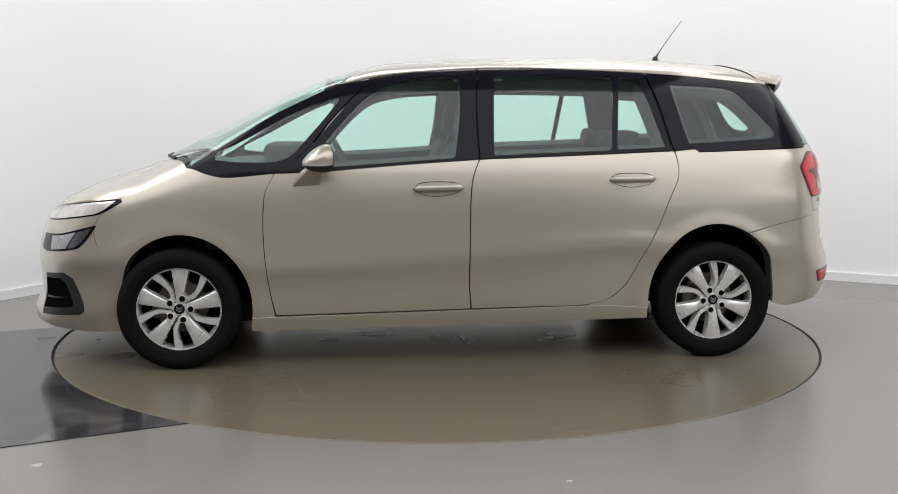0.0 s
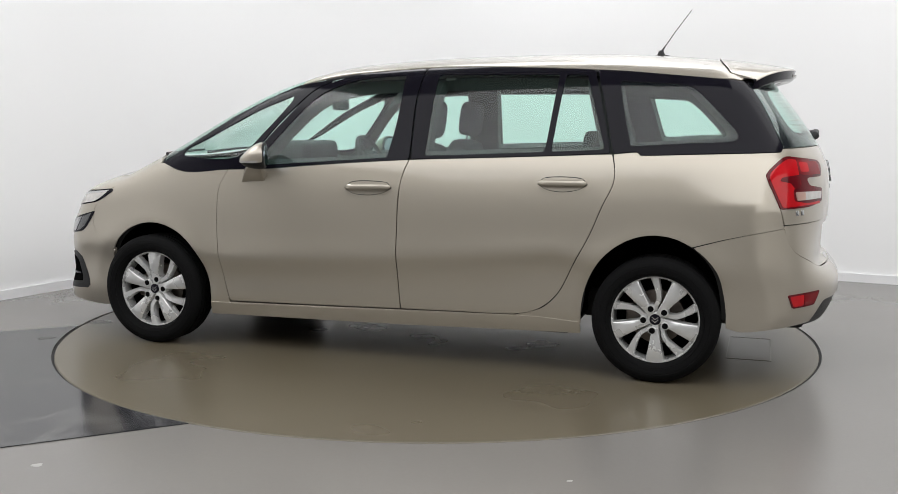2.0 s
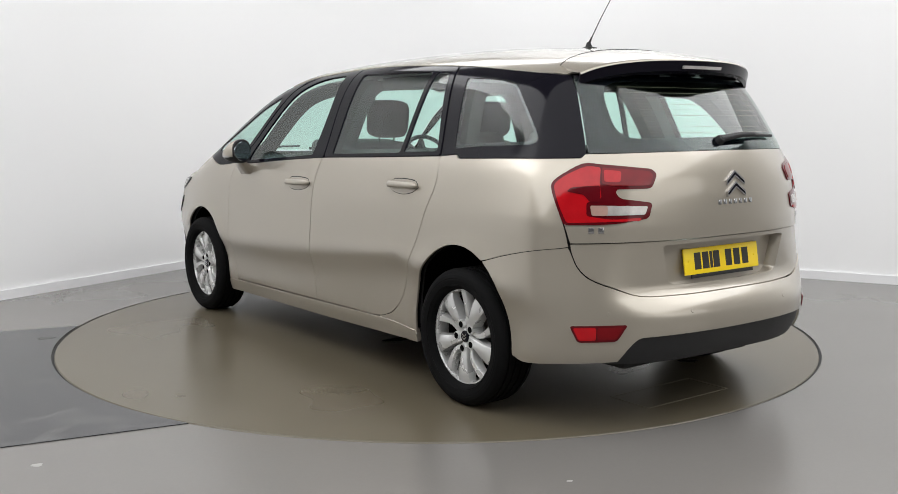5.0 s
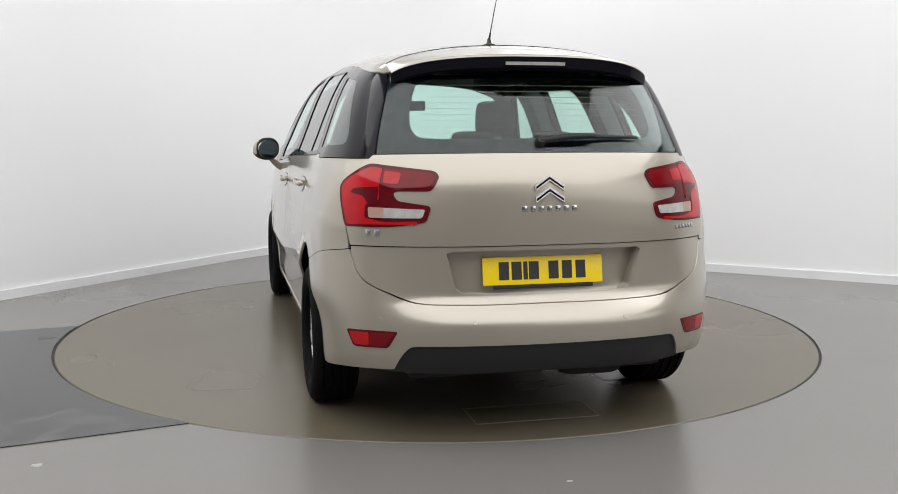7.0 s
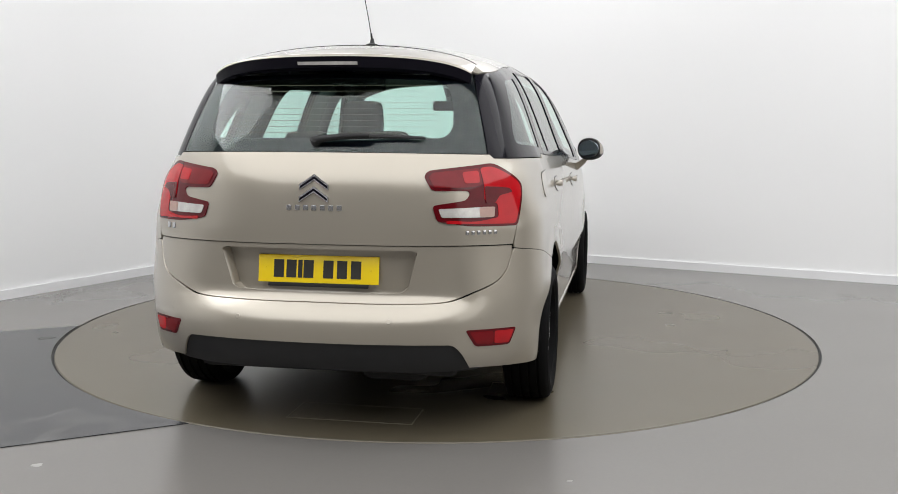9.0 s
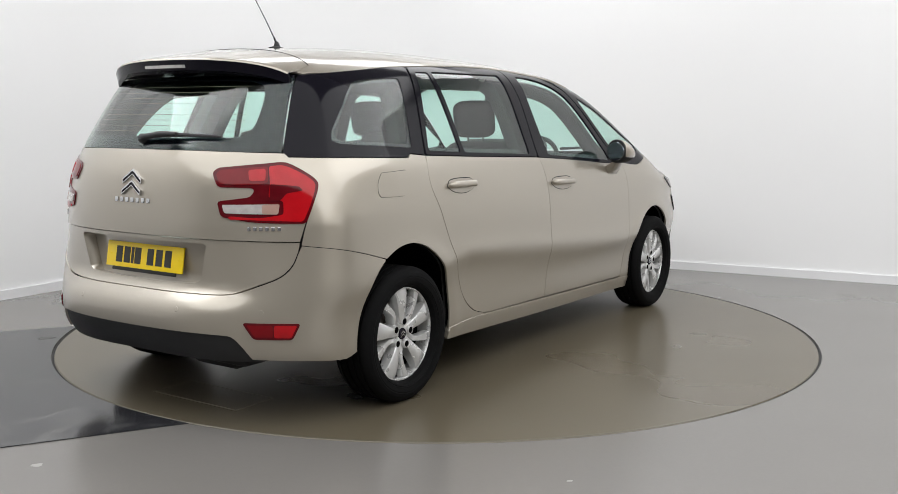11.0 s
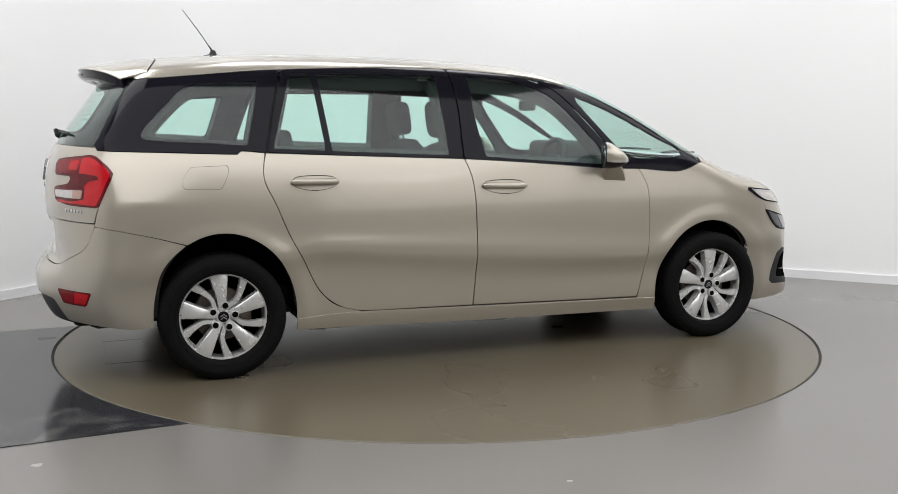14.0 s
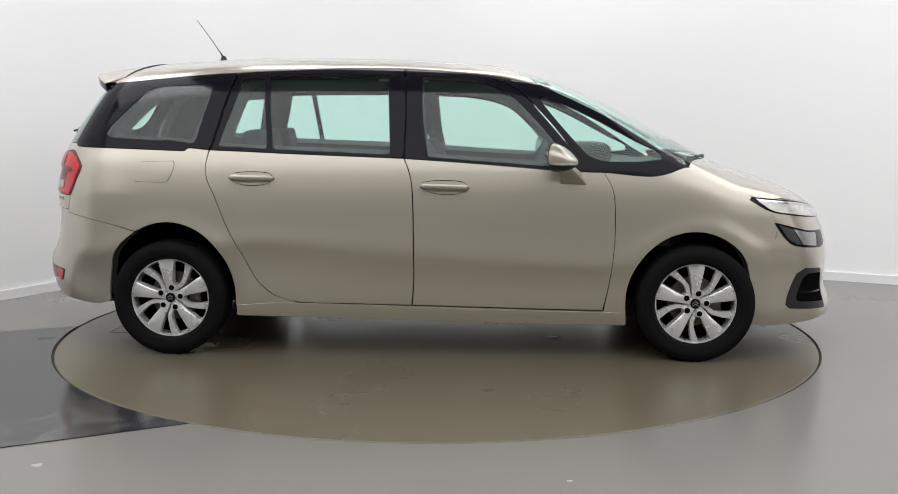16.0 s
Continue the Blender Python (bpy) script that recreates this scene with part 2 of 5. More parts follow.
RADIUS, GAP_WIDE = 2.2226, 0.014
bm = bmesh.new()
ring = [bm.verts.new(((RADIUS + GAP_WIDE) * math.cos(k * math.tau / 256), (RADIUS + GAP_WIDE) * math.sin(k * math.tau / 256), 0)) for k in range(256)]
sunk = [bm.verts.new((v.co.x, v.co.y, -0.06)) for v in ring]
rim = []
for v in ring:
    d = Vector((v.co.x, v.co.y)).normalized() * 16
    rim.append(bm.verts.new((d.x, d.y, 0)))
for k in range(256):
    j = (k + 1) % 256
    bm.faces.new((ring[k], ring[j], rim[j], rim[k]))
    bm.faces.new((ring[k], sunk[k], sunk[j], ring[j]))
tagged(part("floor", bm, FLOOR), "sealed grey concrete floor with a satin shine", "floor", kind="structure")
bm = bmesh.new()
add_lathe(bm, [(RADIUS + 0.001, -0.005), (RADIUS + 0.08, -0.005), (RADIUS + 0.08, -0.055), (RADIUS + 0.001, -0.055)], 256, closed=True)
tagged(part("floor_pit", bm, GAP), "narrow black gap round the turntable", "floor pit", kind="structure")

# the dark floor strip that leads up to the turntable
bm = bmesh.new()
near_end, far_end = [], []
lead = Vector((0.918, 0.396)).normalized()
side_way = Vector((lead.y, -lead.x))
start = Vector((-2.256, 0.02))
cols = 40
for k in range(cols + 1):
    p = start + side_way * (2.30 * k / cols)
    c, r = p.dot(lead), p.dot(side_way)
    far_end.append(p + lead * (-math.sqrt(max(0.0, (RADIUS + GAP_WIDE) ** 2 - r * r)) - c - 0.001))
    near_end.append(p - lead * 4.2 + side_way * (0.15 * k / cols))
add_prism(bm, far_end + near_end[::-1], 0.0005, 0.004)
tagged(part("floor_strip", bm, RUBBER_FLOOR), "dark glossy floor strip leading to the turntable", "floor", kind="structure")

turntable = thing("turntable", "round grey turntable flush with the floor", "turntable")
bm = bmesh.new()
add_lathe(bm, [(0, 0), (RADIUS - 0.004, 0), (RADIUS, -0.004), (RADIUS, -0.05), (0, -0.05)], 256)
part("deck", bm, TABLE, turntable)

# ---- the car's outer surface, as one smooth field over its length, width and height ----
def spline(xs, ys):
    """A natural cubic spline through the points, straight beyond its ends."""
    order = np.argsort(xs)
    xs, ys = np.array(xs, float)[order], np.array(ys, float)[order]
    n, h = len(xs), np.diff(xs)
    a, b = np.eye(n), np.zeros(n)
    for i in range(1, n - 1):
        a[i, i - 1:i + 2] = h[i - 1], 2 * (h[i - 1] + h[i]), h[i]
        b[i] = 6 * ((ys[i + 1] - ys[i]) / h[i] - (ys[i] - ys[i - 1]) / h[i - 1])
    m = np.linalg.solve(a, b)

    def at(x):
        x = np.asarray(x, float)
        c = np.clip(x, xs[0], xs[-1])
        i = np.clip(np.searchsorted(xs, c) - 1, 0, n - 2)
        p, q = xs[i + 1] - c, c - xs[i]
        v = (m[i] * p ** 3 + m[i + 1] * q ** 3) / (6 * h[i]) + (ys[i] / h[i] - m[i] * h[i] / 6) * p + (ys[i + 1] / h[i] - m[i + 1] * h[i] / 6) * q
        lo = (ys[1] - ys[0]) / h[0] - h[0] * m[1] / 6
        hi = (ys[-1] - ys[-2]) / h[-1] + h[-1] * m[-2] / 6
        return v + np.minimum(x - xs[0], 0) * lo + np.maximum(x - xs[-1], 0) * hi
    return at


# half-width along the length; its change with height; the height of the door crease
half_width = spline([-2.35, -2.1, -1.8, -1.4, -0.6, 0.4, 1.0, 1.4, 1.7, 2.0, 2.3], [0.775, 0.852, 0.881, 0.885, 0.885, 0.884, 0.880, 0.872, 0.848, 0.79, 0.70])
tuck = spline([0.12, 0.2, 0.27, 0.34, 0.42, 0.5, 0.56, 0.66, 0.78, 0.9, 1.0, 1.08, 1.13, 1.25, 1.4, 1.55],
              [-0.085, -0.06, -0.040, -0.034, -0.030, -0.016, 0.0, -0.0025, -0.010, -0.022, -0.041, -0.062, -0.082, -0.128, -0.187, -0.255])
crease = spline([-1.4, -0.9, -0.6, 0.0, 0.6, 1.1, 1.5], [0.66, 0.63, 0.60, 0.555, 0.52, 0.50, 0.49])
# the middle line of roof, windscreen and bonnet, and how far they fall towards the sides
ridge = spline([-2.3, -2.05, -1.76, -1.46, -1.12, -0.79, -0.46, -0.12, 0.2, 0.4, 0.55, 0.73, 0.90, 1.075, 1.25, 1.42, 1.56, 1.64, 1.72, 1.86, 2.02, 2.13, 2.22, 2.32],
               [1.47, 1.54, 1.592, 1.622, 1.641, 1.645, 1.641, 1.631, 1.611, 1.587, 1.548, 1.486, 1.412, 1.328, 1.238, 1.15, 1.075, 1.032, 1.005, 0.963, 0.897, 0.845, 0.785, 0.70])
fall = spline([-2.2, -1.6, -0.5, 0.3, 0.7, 1.1, 1.45, 1.7, 2.0, 2.3], [0.085, 0.10, 0.10, 0.08, 0.055, 0.065, 0.07, 0.055, 0.05, 0.05])
rear_line = spline([0.1, 0.2, 0.3, 0.4, 0.46, 0.51, 0.55, 0.58, 0.63, 0.8, 0.95, 1.05, 1.12, 1.16, 1.25, 1.44, 1.55],
                   [-2.09, -2.17, -2.25, -2.29, -2.297, -2.287, -2.255, -2.225, -2.215, -2.228, -2.228, -2.214, -2.186, -2.165, -2.105, -1.965, -1.88])
nose_line = spline([0.08, 0.14, 0.2, 0.26, 0.34, 0.44, 0.56, 0.67, 0.77, 0.85, 1.0], [2.12, 2.26, 2.31, 2.315, 2.285, 2.28, 2.283, 2.262, 2.222, 2.19, 2.14])
# the tail again, without the step over the bumper, as it runs at the corners
rear_corner = spline([0.1, 0.2, 0.3, 0.4, 0.5, 0.63, 0.8, 0.95, 1.05, 1.12, 1.16, 1.25, 1.44, 1.55],
                     [-2.09, -2.17, -2.25, -2.285, -2.283, -2.262, -2.238, -2.228, -2.214, -2.186, -2.165, -2.105, -1.965, -1.88])
BLEND = 0.035


def field(x, y, z):
    """Below 0 inside the car, 0 on its skin."""
    y = np.abs(y)
    near = np.exp(-((z - 0.56) / 0.16) ** 2)
    w = half_width(x) + tuck(z - (crease(x) - 0.56) * near * np.clip((1.42 - np.abs(x)) / 0.5, 0, 1) ** 2)
    for axle in (-1.42, 1.42):
        r = np.hypot(x - axle, z - 0.31)
        w = w + 0.006 * np.exp(-((r - 0.41) / 0.05) ** 2)
    w = w - 0.066 * np.clip((-x - 1.45) / 0.55, 0, 1) ** 1.5 * np.clip((z - 0.88) / 0.24, 0, 1)
    side = y - w
    top = (z - ridge(x) + fall(x) * (y / 0.66) ** 2.2) * 0.9
    edge = np.clip((y - 0.38) / 0.34, 0, 1)
    edge = edge * edge * (3 - 2 * edge)
    back = rear_line(z) * (1 - edge) + rear_corner(z) * edge + 0.54 * y ** 3.1 - x + 0.02 * np.clip((z - 0.85) / 0.25, 0, 1) * (y / 0.5) ** 2
    front = x - nose_line(z) + 0.45 * y ** 2.2
    stack = np.stack([side, top, back, front]) / BLEND
    high = stack.max(axis=0)
    return BLEND * (high + np.log(np.exp(stack - high).sum(axis=0)))


def slope(p):
    """The outward normals of the skin at the points p."""
    e = 0.004
    g = np.stack([(field(*(p + e * d).T) - field(*(p - e * d).T)) for d in np.eye(3)], axis=1)
    return g / np.maximum(np.linalg.norm(g, axis=1), 1e-9)[:, None]


TURN, ROUND = 1.2, 0.9   # the flanks run straight to x = 1.2 either way, and wrap round the ends from there


def wrap(s, z, inset=0.0):
    """Points on the skin: s runs along the flank and round the ends (2.614 is the middle of the nose, -2.614 of the tail), z is the height."""
    s, z = np.asarray(s, float), np.asarray(z, float)
    a = np.clip(np.abs(s) - TURN, 0, None) / ROUND * np.sign(s)
    ox, dx, dy = np.clip(s, -TURN, TURN), np.sin(a), np.cos(a)
    lo, hi = np.zeros_like(ox), np.full_like(ox, 1.6)
    for _ in range(30):
        mid = (lo + hi) / 2
        inside = field(ox + mid * dx, mid * dy, z) + inset < 0
        lo, hi = np.where(inside, mid, lo), np.where(inside, hi, mid)
    return np.stack([ox + lo * dx, lo * dy, z], axis=1)


def over(x, y, inset=0.0):
    """Points on the skin seen from above."""
    x, y = np.asarray(x, float), np.asarray(y, float)
    lo, hi = np.full_like(x, 0.4), np.full_like(x, 2.0)
    for _ in range(30):
        mid = (lo + hi) / 2
        inside = field(x, y, mid) + inset < 0
        lo, hi = np.where(inside, mid, lo), np.where(inside, hi, mid)
    return np.stack([x, y, lo], axis=1)

# ---- panels: pieces of the skin with their own edges and gaps ----
from mathutils.geometry import delaunay_2d_cdt

TAIL, NOSE = -2.614, 2.614   # the middle of tail and nose on the wrapped coordinate


def eased(outline, radius):
    """The outline with its hard corners rounded off."""
    p = np.array(outline, float)
    out = []
    for i in range(len(p)):
        a, b, c = p[i - 1], p[i], p[(i + 1) % len(p)]
        u, v = a - b, c - b
        lu, lv = np.linalg.norm(u), np.linalg.norm(v)
        if np.dot(u, v) / (lu * lv) > -0.77:
            ru, rv = min(radius, lu * 0.45), min(radius, lv * 0.45)
            q, r = b + u / lu * ru, b + v / lv * rv
            out += [(1 - t) ** 2 * q + 2 * t * (1 - t) * b + t * t * r for t in (0, 0.25, 0.5, 0.75, 1)]
        else:
            out.append(b)
    return np.array(out)


def rounded(outline, step, corner=0.0):
    """A closed outline through the points: curved where they bend gently, sharp where they turn hard."""
    p = eased(outline, corner) if corner else np.array(outline, float)
    n = len(p)
    before, after = p - np.roll(p, 1, 0), np.roll(p, -1, 0) - p
    turn = np.abs((np.arctan2(after[:, 1], after[:, 0]) - np.arctan2(before[:, 1], before[:, 0]) + np.pi) % (2 * np.pi) - np.pi)
    sharp = turn > radians(40)
    out = []
    for i in range(n):
        j = (i + 1) % n
        a, b = p[i], p[j]
        d = b - a
        size = np.linalg.norm(d)
        ta = d if sharp[i] else (b - p[i - 1]) / (size + np.linalg.norm(before[i])) * size
        tb = d if sharp[j] else (p[(j + 1) % n] - a) / (size + np.linalg.norm(after[j])) * size
        k = max(1, int(math.ceil(size / step)))
        if not (sharp[i] and sharp[j]):
            k = max(k, 3)
        for t in np.arange(k) / k:
            out.append((2 * t ** 3 - 3 * t ** 2 + 1) * a + (t ** 3 - 2 * t ** 2 + t) * ta + (-2 * t ** 3 + 3 * t ** 2) * b + (t ** 3 - t ** 2) * tb)
    return np.array(out)


def within(points, loop):
    x, y = points[:, 0], points[:, 1]
    inside = np.zeros(len(points), bool)
    for (x0, y0), (x1, y1) in zip(loop, np.roll(loop, -1, 0)):
        cross = (y0 > y) != (y1 > y)
        with np.errstate(divide="ignore", invalid="ignore"):
            inside ^= cross & (x < (x1 - x0) * (y - y0) / (y1 - y0) + x0)
    return inside


def gap_to(points, loop):
    a, b = loop, np.roll(loop, -1, 0)
    d = b - a
    best = np.full(len(points), 9.0)
    for p, v in zip(a, d):
        t = np.clip(((points - p) @ v) / max(v @ v, 1e-12), 0, 1)
        best = np.minimum(best, np.linalg.norm(points - p - t[:, None] * v, axis=1))
    return best


def flipped(points):
    """The same outline on the other flank."""
    return [(x, -y) for x, y in points]


def whole_end(half, middle):
    """An outline across nose or tail, from its half, which begins and ends on the middle line."""
    return half + [(2 * middle - s, z) for s, z in half[::-1] if abs(s - middle) > 1e-6]


def panel(name, outline, material, parent, label="", side=1, holes=(), inset=0.0, depth=0.012, step=0.03, top=False, closed=False, grow=0.0, corner=0.0):
    """A sheet of the skin, cut to an outline, that turns inwards by depth at its edges. closed: with a back face."""
    loops = [rounded(outline, step, corner)] + [rounded(h, step, corner) for h in holes]
    if grow or material is PAINT:
        loop = loops[0]
        d = np.roll(loop, -1, 0) - np.roll(loop, 1, 0)
        d /= np.maximum(np.linalg.norm(d, axis=1), 1e-9)[:, None]
        area = (loop[:, 0] * np.roll(loop[:, 1], -1) - np.roll(loop[:, 0], -1) * loop[:, 1]).sum()
        loops[0] = loop + np.stack([d[:, 1], -d[:, 0]], 1) * math.copysign(grow or 0.0024, area)
    pts, edges, sizes = [], [], []
    for loop in loops:
        start = len(pts)
        pts += [Vector(v) for v in loop]
        edges += [(start + i, start + (i + 1) % len(loop)) for i in range(len(loop))]
        sizes.append((start, len(loop)))
    lo, hi = loops[0].min(0), loops[0].max(0)
    gx, gy = np.meshgrid(np.arange(lo[0], hi[0], step), np.arange(lo[1], hi[1], step * 0.87))
    gx = gx + (np.arange(gx.shape[0]) % 2)[:, None] * step / 2
    grid = np.stack([gx.ravel(), gy.ravel()], 1)
    keep = within(grid, loops[0])
    for loop in loops:
        keep &= gap_to(grid, loop) > step * 0.45
    for loop in loops[1:]:
        keep &= ~within(grid, loop)
    pts += [Vector(v) for v in grid[keep]]
    verts, _, faces, _, _, _ = delaunay_2d_cdt(pts, edges, [], 0, 1e-6)
    flat = np.array([(v.x, v.y) for v in verts])
    faces = np.array([f for f in faces if len(f) == 3])
    mids = flat[faces].mean(1)
    good = within(mids, loops[0])
    for loop in loops[1:]:
        good &= ~within(mids, loop)
    faces = faces[good]
    a, b, c = flat[faces[:, 0]], flat[faces[:, 1]], flat[faces[:, 2]]
    spread = (b[:, 0] - a[:, 0]) * (c[:, 1] - a[:, 1]) - (b[:, 1] - a[:, 1]) * (c[:, 0] - a[:, 0])
    faces = np.where((spread < 0)[:, None], faces[:, ::-1], faces)[np.abs(spread) > 1e-9]
    place = over if top else wrap
    solid = place(flat[:, 0], flat[:, 1], inset)
    normal = slope(solid)
    # edge loops, found from the triangles, with the sheet on their left
    count = {}
    for f in faces:
        for a, b in ((f[0], f[1]), (f[1], f[2]), (f[2], f[0])):
            count[(a, b)] = True
    rim = [(a, b) for a, b in count if (b, a) not in count]
    every, norms, tris = [*map(tuple, solid)], [*map(tuple, normal)], [tuple(int(i) for i in f) for f in faces]
    rows = {}

    def row(i, d):
        if (i, d) not in rows:
            rows[(i, d)] = len(every)
            every.append(tuple(solid[i] - normal[i] * d))
            norms.append((0, 0, 1))
        return rows[(i, d)]
    soft = min(0.003, depth * 0.4)
    for a, b in rim if depth else ():
        tris.append((b, a, row(a, soft), row(b, soft)))
        tris.append((row(b, soft), row(a, soft), row(a, depth), row(b, depth)))
        out = np.cross(solid[b] - solid[a], normal[a])
        out = out / max(np.linalg.norm(out), 1e-9) * (1 if top else -1)
        for i in (a, b):
            for d in (soft, depth):
                norms[row(i, d)] = tuple(np.array(norms[row(i, d)]) * 0.0 + out + (normal[i] * 0.5 if d == soft else 0))
    if closed:
        base = len(every)
        for p, v in zip(solid, normal):
            every.append(tuple(p - v * depth))
            norms.append(tuple(-v))
        tris += [(int(c) + base, int(b) + base, int(a) + base) for a, b, c in faces]
    if side < 0:
        every = [(x, -y, z) for x, y, z in every]
        norms = [(x, -y, z) for x, y, z in norms]
        tris = [t[::-1] for t in tris]
    # seen from above the outlines run the right way round; along the flank they have to be turned
    if not top:
        tris = [t[::-1] for t in tris]
    me = bpy.data.meshes.new(name)
    me.from_pydata(every, [], tris)
    me.polygons.foreach_set("use_smooth", [True] * len(me.polygons))
    me.normals_split_custom_set_from_vertices([Vector(v).normalized() for v in norms])
    me.materials.append(material)
    ob = new(name, me)
    ob.parent = parent
    return tagged(ob, label)


def arch(cx, rx, rz, start, end, steps=12, cz=0.31, flank=0.872):
    """A wheel arch on the wrapped coordinate, from angle to angle."""
    out = []
    for k in range(steps + 1):
        a = radians(start + (end - start) * k / steps)
        x, z = cx + rx * math.cos(a), cz + rz * math.sin(a)
        s = x if abs(x) <= TURN else math.copysign(TURN + ROUND * math.atan2(abs(x) - TURN, flank), x)
        out.append((s, z))
    return out


car = thing("car", "sand metallic people carrier with black window surrounds and alloy wheels", "car")

# outlines of the flank: along the wrapped coordinate and up
FRONT_DOOR = [(0.921, 1.002), (0.965, 0.92), (0.977, 0.837), (0.980, 0.688), (0.973, 0.569), (0.956, 0.415), (0.926, 0.274), (0.49, 0.281), (-0.086, 0.292),
              (-0.077, 0.413), (-0.075, 0.567), (-0.077, 0.716), (-0.081, 0.865), (-0.091, 0.959), (-0.109, 1.026), (-0.128, 1.07), (0.183, 1.05), (0.481, 1.027), (0.689, 1.01)]
REAR_DOOR = [(-0.140, 1.071), (-0.120, 1.026), (-0.101, 0.959), (-0.092, 0.865), (-0.088, 0.716), (-0.086, 0.567), (-0.088, 0.413), (-0.098, 0.292), (-0.416, 0.297),
             (-0.672, 0.300), (-0.778, 0.315), (-0.861, 0.352), (-0.935, 0.425), (-1.006, 0.563), (-1.088, 0.72), (-1.152, 0.877), (-1.190, 0.956), (-1.202, 1.009),
             (-1.199, 1.053), (-1.185, 1.112), (-0.712, 1.092)]
QUARTER = ([(-1.197, 1.113), (-1.318, 1.123), (-1.339, 1.106), (-1.636, 1.116), (-1.975, 1.127), (-1.96, 1.10), (-1.915, 1.077), (-1.869, 1.038), (-1.863, 1.014), (-1.907, 0.861), (-1.925, 0.776),
            (-1.786, 0.752)] + arch(-1.412, 0.362, 0.424, 122, -8, 12)[::-1][-12:][::-1] +
           [(-1.05, 0.222), (-0.90, 0.219), (-0.80, 0.295), (-0.865, 0.341), (-0.943, 0.42), (-1.015, 0.56), (-1.097, 0.717), (-1.161, 0.874), (-1.199, 0.953), (-1.211, 1.009), (-1.208, 1.055)])
QUARTER = QUARTER[:12] + arch(-1.412, 0.362, 0.424, 118, -5, 12) + [(-0.845, 0.293), (-0.72, 0.2945), (-0.785, 0.309)] + QUARTER[-8:]
WING = ([(0.930, 1.003), (0.974, 0.92), (0.986, 0.837), (0.989, 0.688), (0.982, 0.569), (0.965, 0.415), (0.936, 0.262), (1.05, 0.258)] + arch(1.405, 0.36, 0.392, 184, 34, 12) +
        [(1.75, 0.60), (1.79, 0.70), (1.775, 0.78), (1.684, 0.885), (1.53, 0.972), (1.386, 1.031), (1.26, 0.997), (1.165, 0.983)])
SILL = [(x, z + 0.005 * (z > 0.23)) for x, z in ((1.049, 0.250), (0.492, 0.260), (-0.084, 0.272), (-0.673, 0.284), (-0.84, 0.284), (-1.046, 0.270), (-1.050, 0.222), (-0.6, 0.213), (-0.084, 0.202), (1.053, 0.190))]
FUEL = [(-1.594, 0.967), (-1.588, 1.014), (-1.562, 1.053), (-1.395, 1.059), (-1.385, 1.045), (-1.39, 1.011), (-1.415, 0.955), (-1.433, 0.944), (-1.582, 0.947)]
# the black greenhouse and its panes
A_PANEL = [(1.388, 1.034), (1.24, 1.113), (0.944, 1.296), (0.795, 1.372), (0.616, 1.454), (0.571, 1.469), (0.375, 1.497), (0.482, 1.436), (0.645, 1.27), (0.778, 1.113), (0.922, 1.008), (1.165, 0.989)]
A_PANE = [(1.233, 1.075), (1.226, 1.113), (1.085, 1.178), (0.79, 1.332), (0.585, 1.415), (0.594, 1.378), (0.732, 1.213), (0.869, 1.08), (1.077, 1.063)]
F_FRAME = [(0.909, 1.009), (0.766, 1.116), (0.636, 1.263), (0.475, 1.432), (0.356, 1.488), (0.19, 1.531), (-0.147, 1.553), (-0.128, 1.367), (-0.130, 1.077), (0.183, 1.057), (0.481, 1.036), (0.689, 1.018)]
F_PANE = [(0.762, 1.03), (0.724, 1.09), (0.606, 1.235), (0.45, 1.398), (0.335, 1.463), (0.2, 1.503), (0.081, 1.518), (-0.05, 1.522), (-0.042, 1.30), (-0.008, 1.085), (0.3, 1.062)]
R_FRAME = [(-0.157, 1.555), (-0.427, 1.558), (-0.734, 1.55), (-1.064, 1.534), (-1.115, 1.365), (-1.177, 1.121), (-0.712, 1.100), (-0.142, 1.080), (-0.138, 1.367)]
R_PANE = [(-0.235, 1.524), (-0.889, 1.518), (-0.848, 1.122), (-0.213, 1.096)]
R_PANE_SMALL = [(-0.92, 1.515), (-1.03, 1.512), (-1.148, 1.138), (-0.878, 1.124)]
D_PANEL = [(-1.080, 1.534), (-1.408, 1.515), (-1.689, 1.493), (-1.93, 1.470), (-1.958, 1.38), (-1.988, 1.134), (-1.637, 1.124), (-1.342, 1.115), (-1.318, 1.130), (-1.192, 1.121), (-1.131, 1.365)]
D_PANE = [(-1.195, 1.476), (-1.40, 1.468), (-1.59, 1.456), (-1.65, 1.435), (-1.73, 1.335), (-1.795, 1.232), (-1.80, 1.198), (-1.77, 1.182), (-1.51, 1.168), (-1.285, 1.154)]
REAR_GLASS = whole_end([(TAIL, 1.158), (-2.3, 1.156), (-1.994, 1.150), (-1.964, 1.38), (-1.938, 1.46), (-2.2, 1.468), (TAIL, 1.472)], TAIL)
GATE_UPPER = whole_end([(TAIL, 1.153), (-2.3, 1.151), (-1.984, 1.143), (-1.923, 1.078), (-1.877, 1.04), (-1.871, 1.012), (-1.917, 0.861), (-1.935, 0.792), (-2.2, 0.797), (TAIL, 0.799)], TAIL)
GATE_LOWER = whole_end([(TAIL, 0.7895), (-2.2, 0.7875), (-1.936, 0.782), (-1.945, 0.74), (-1.965, 0.69), (-2.002, 0.650), (-2.08, 0.612), (-2.17, 0.576), (-2.32, 0.569), (TAIL, 0.569)], TAIL)
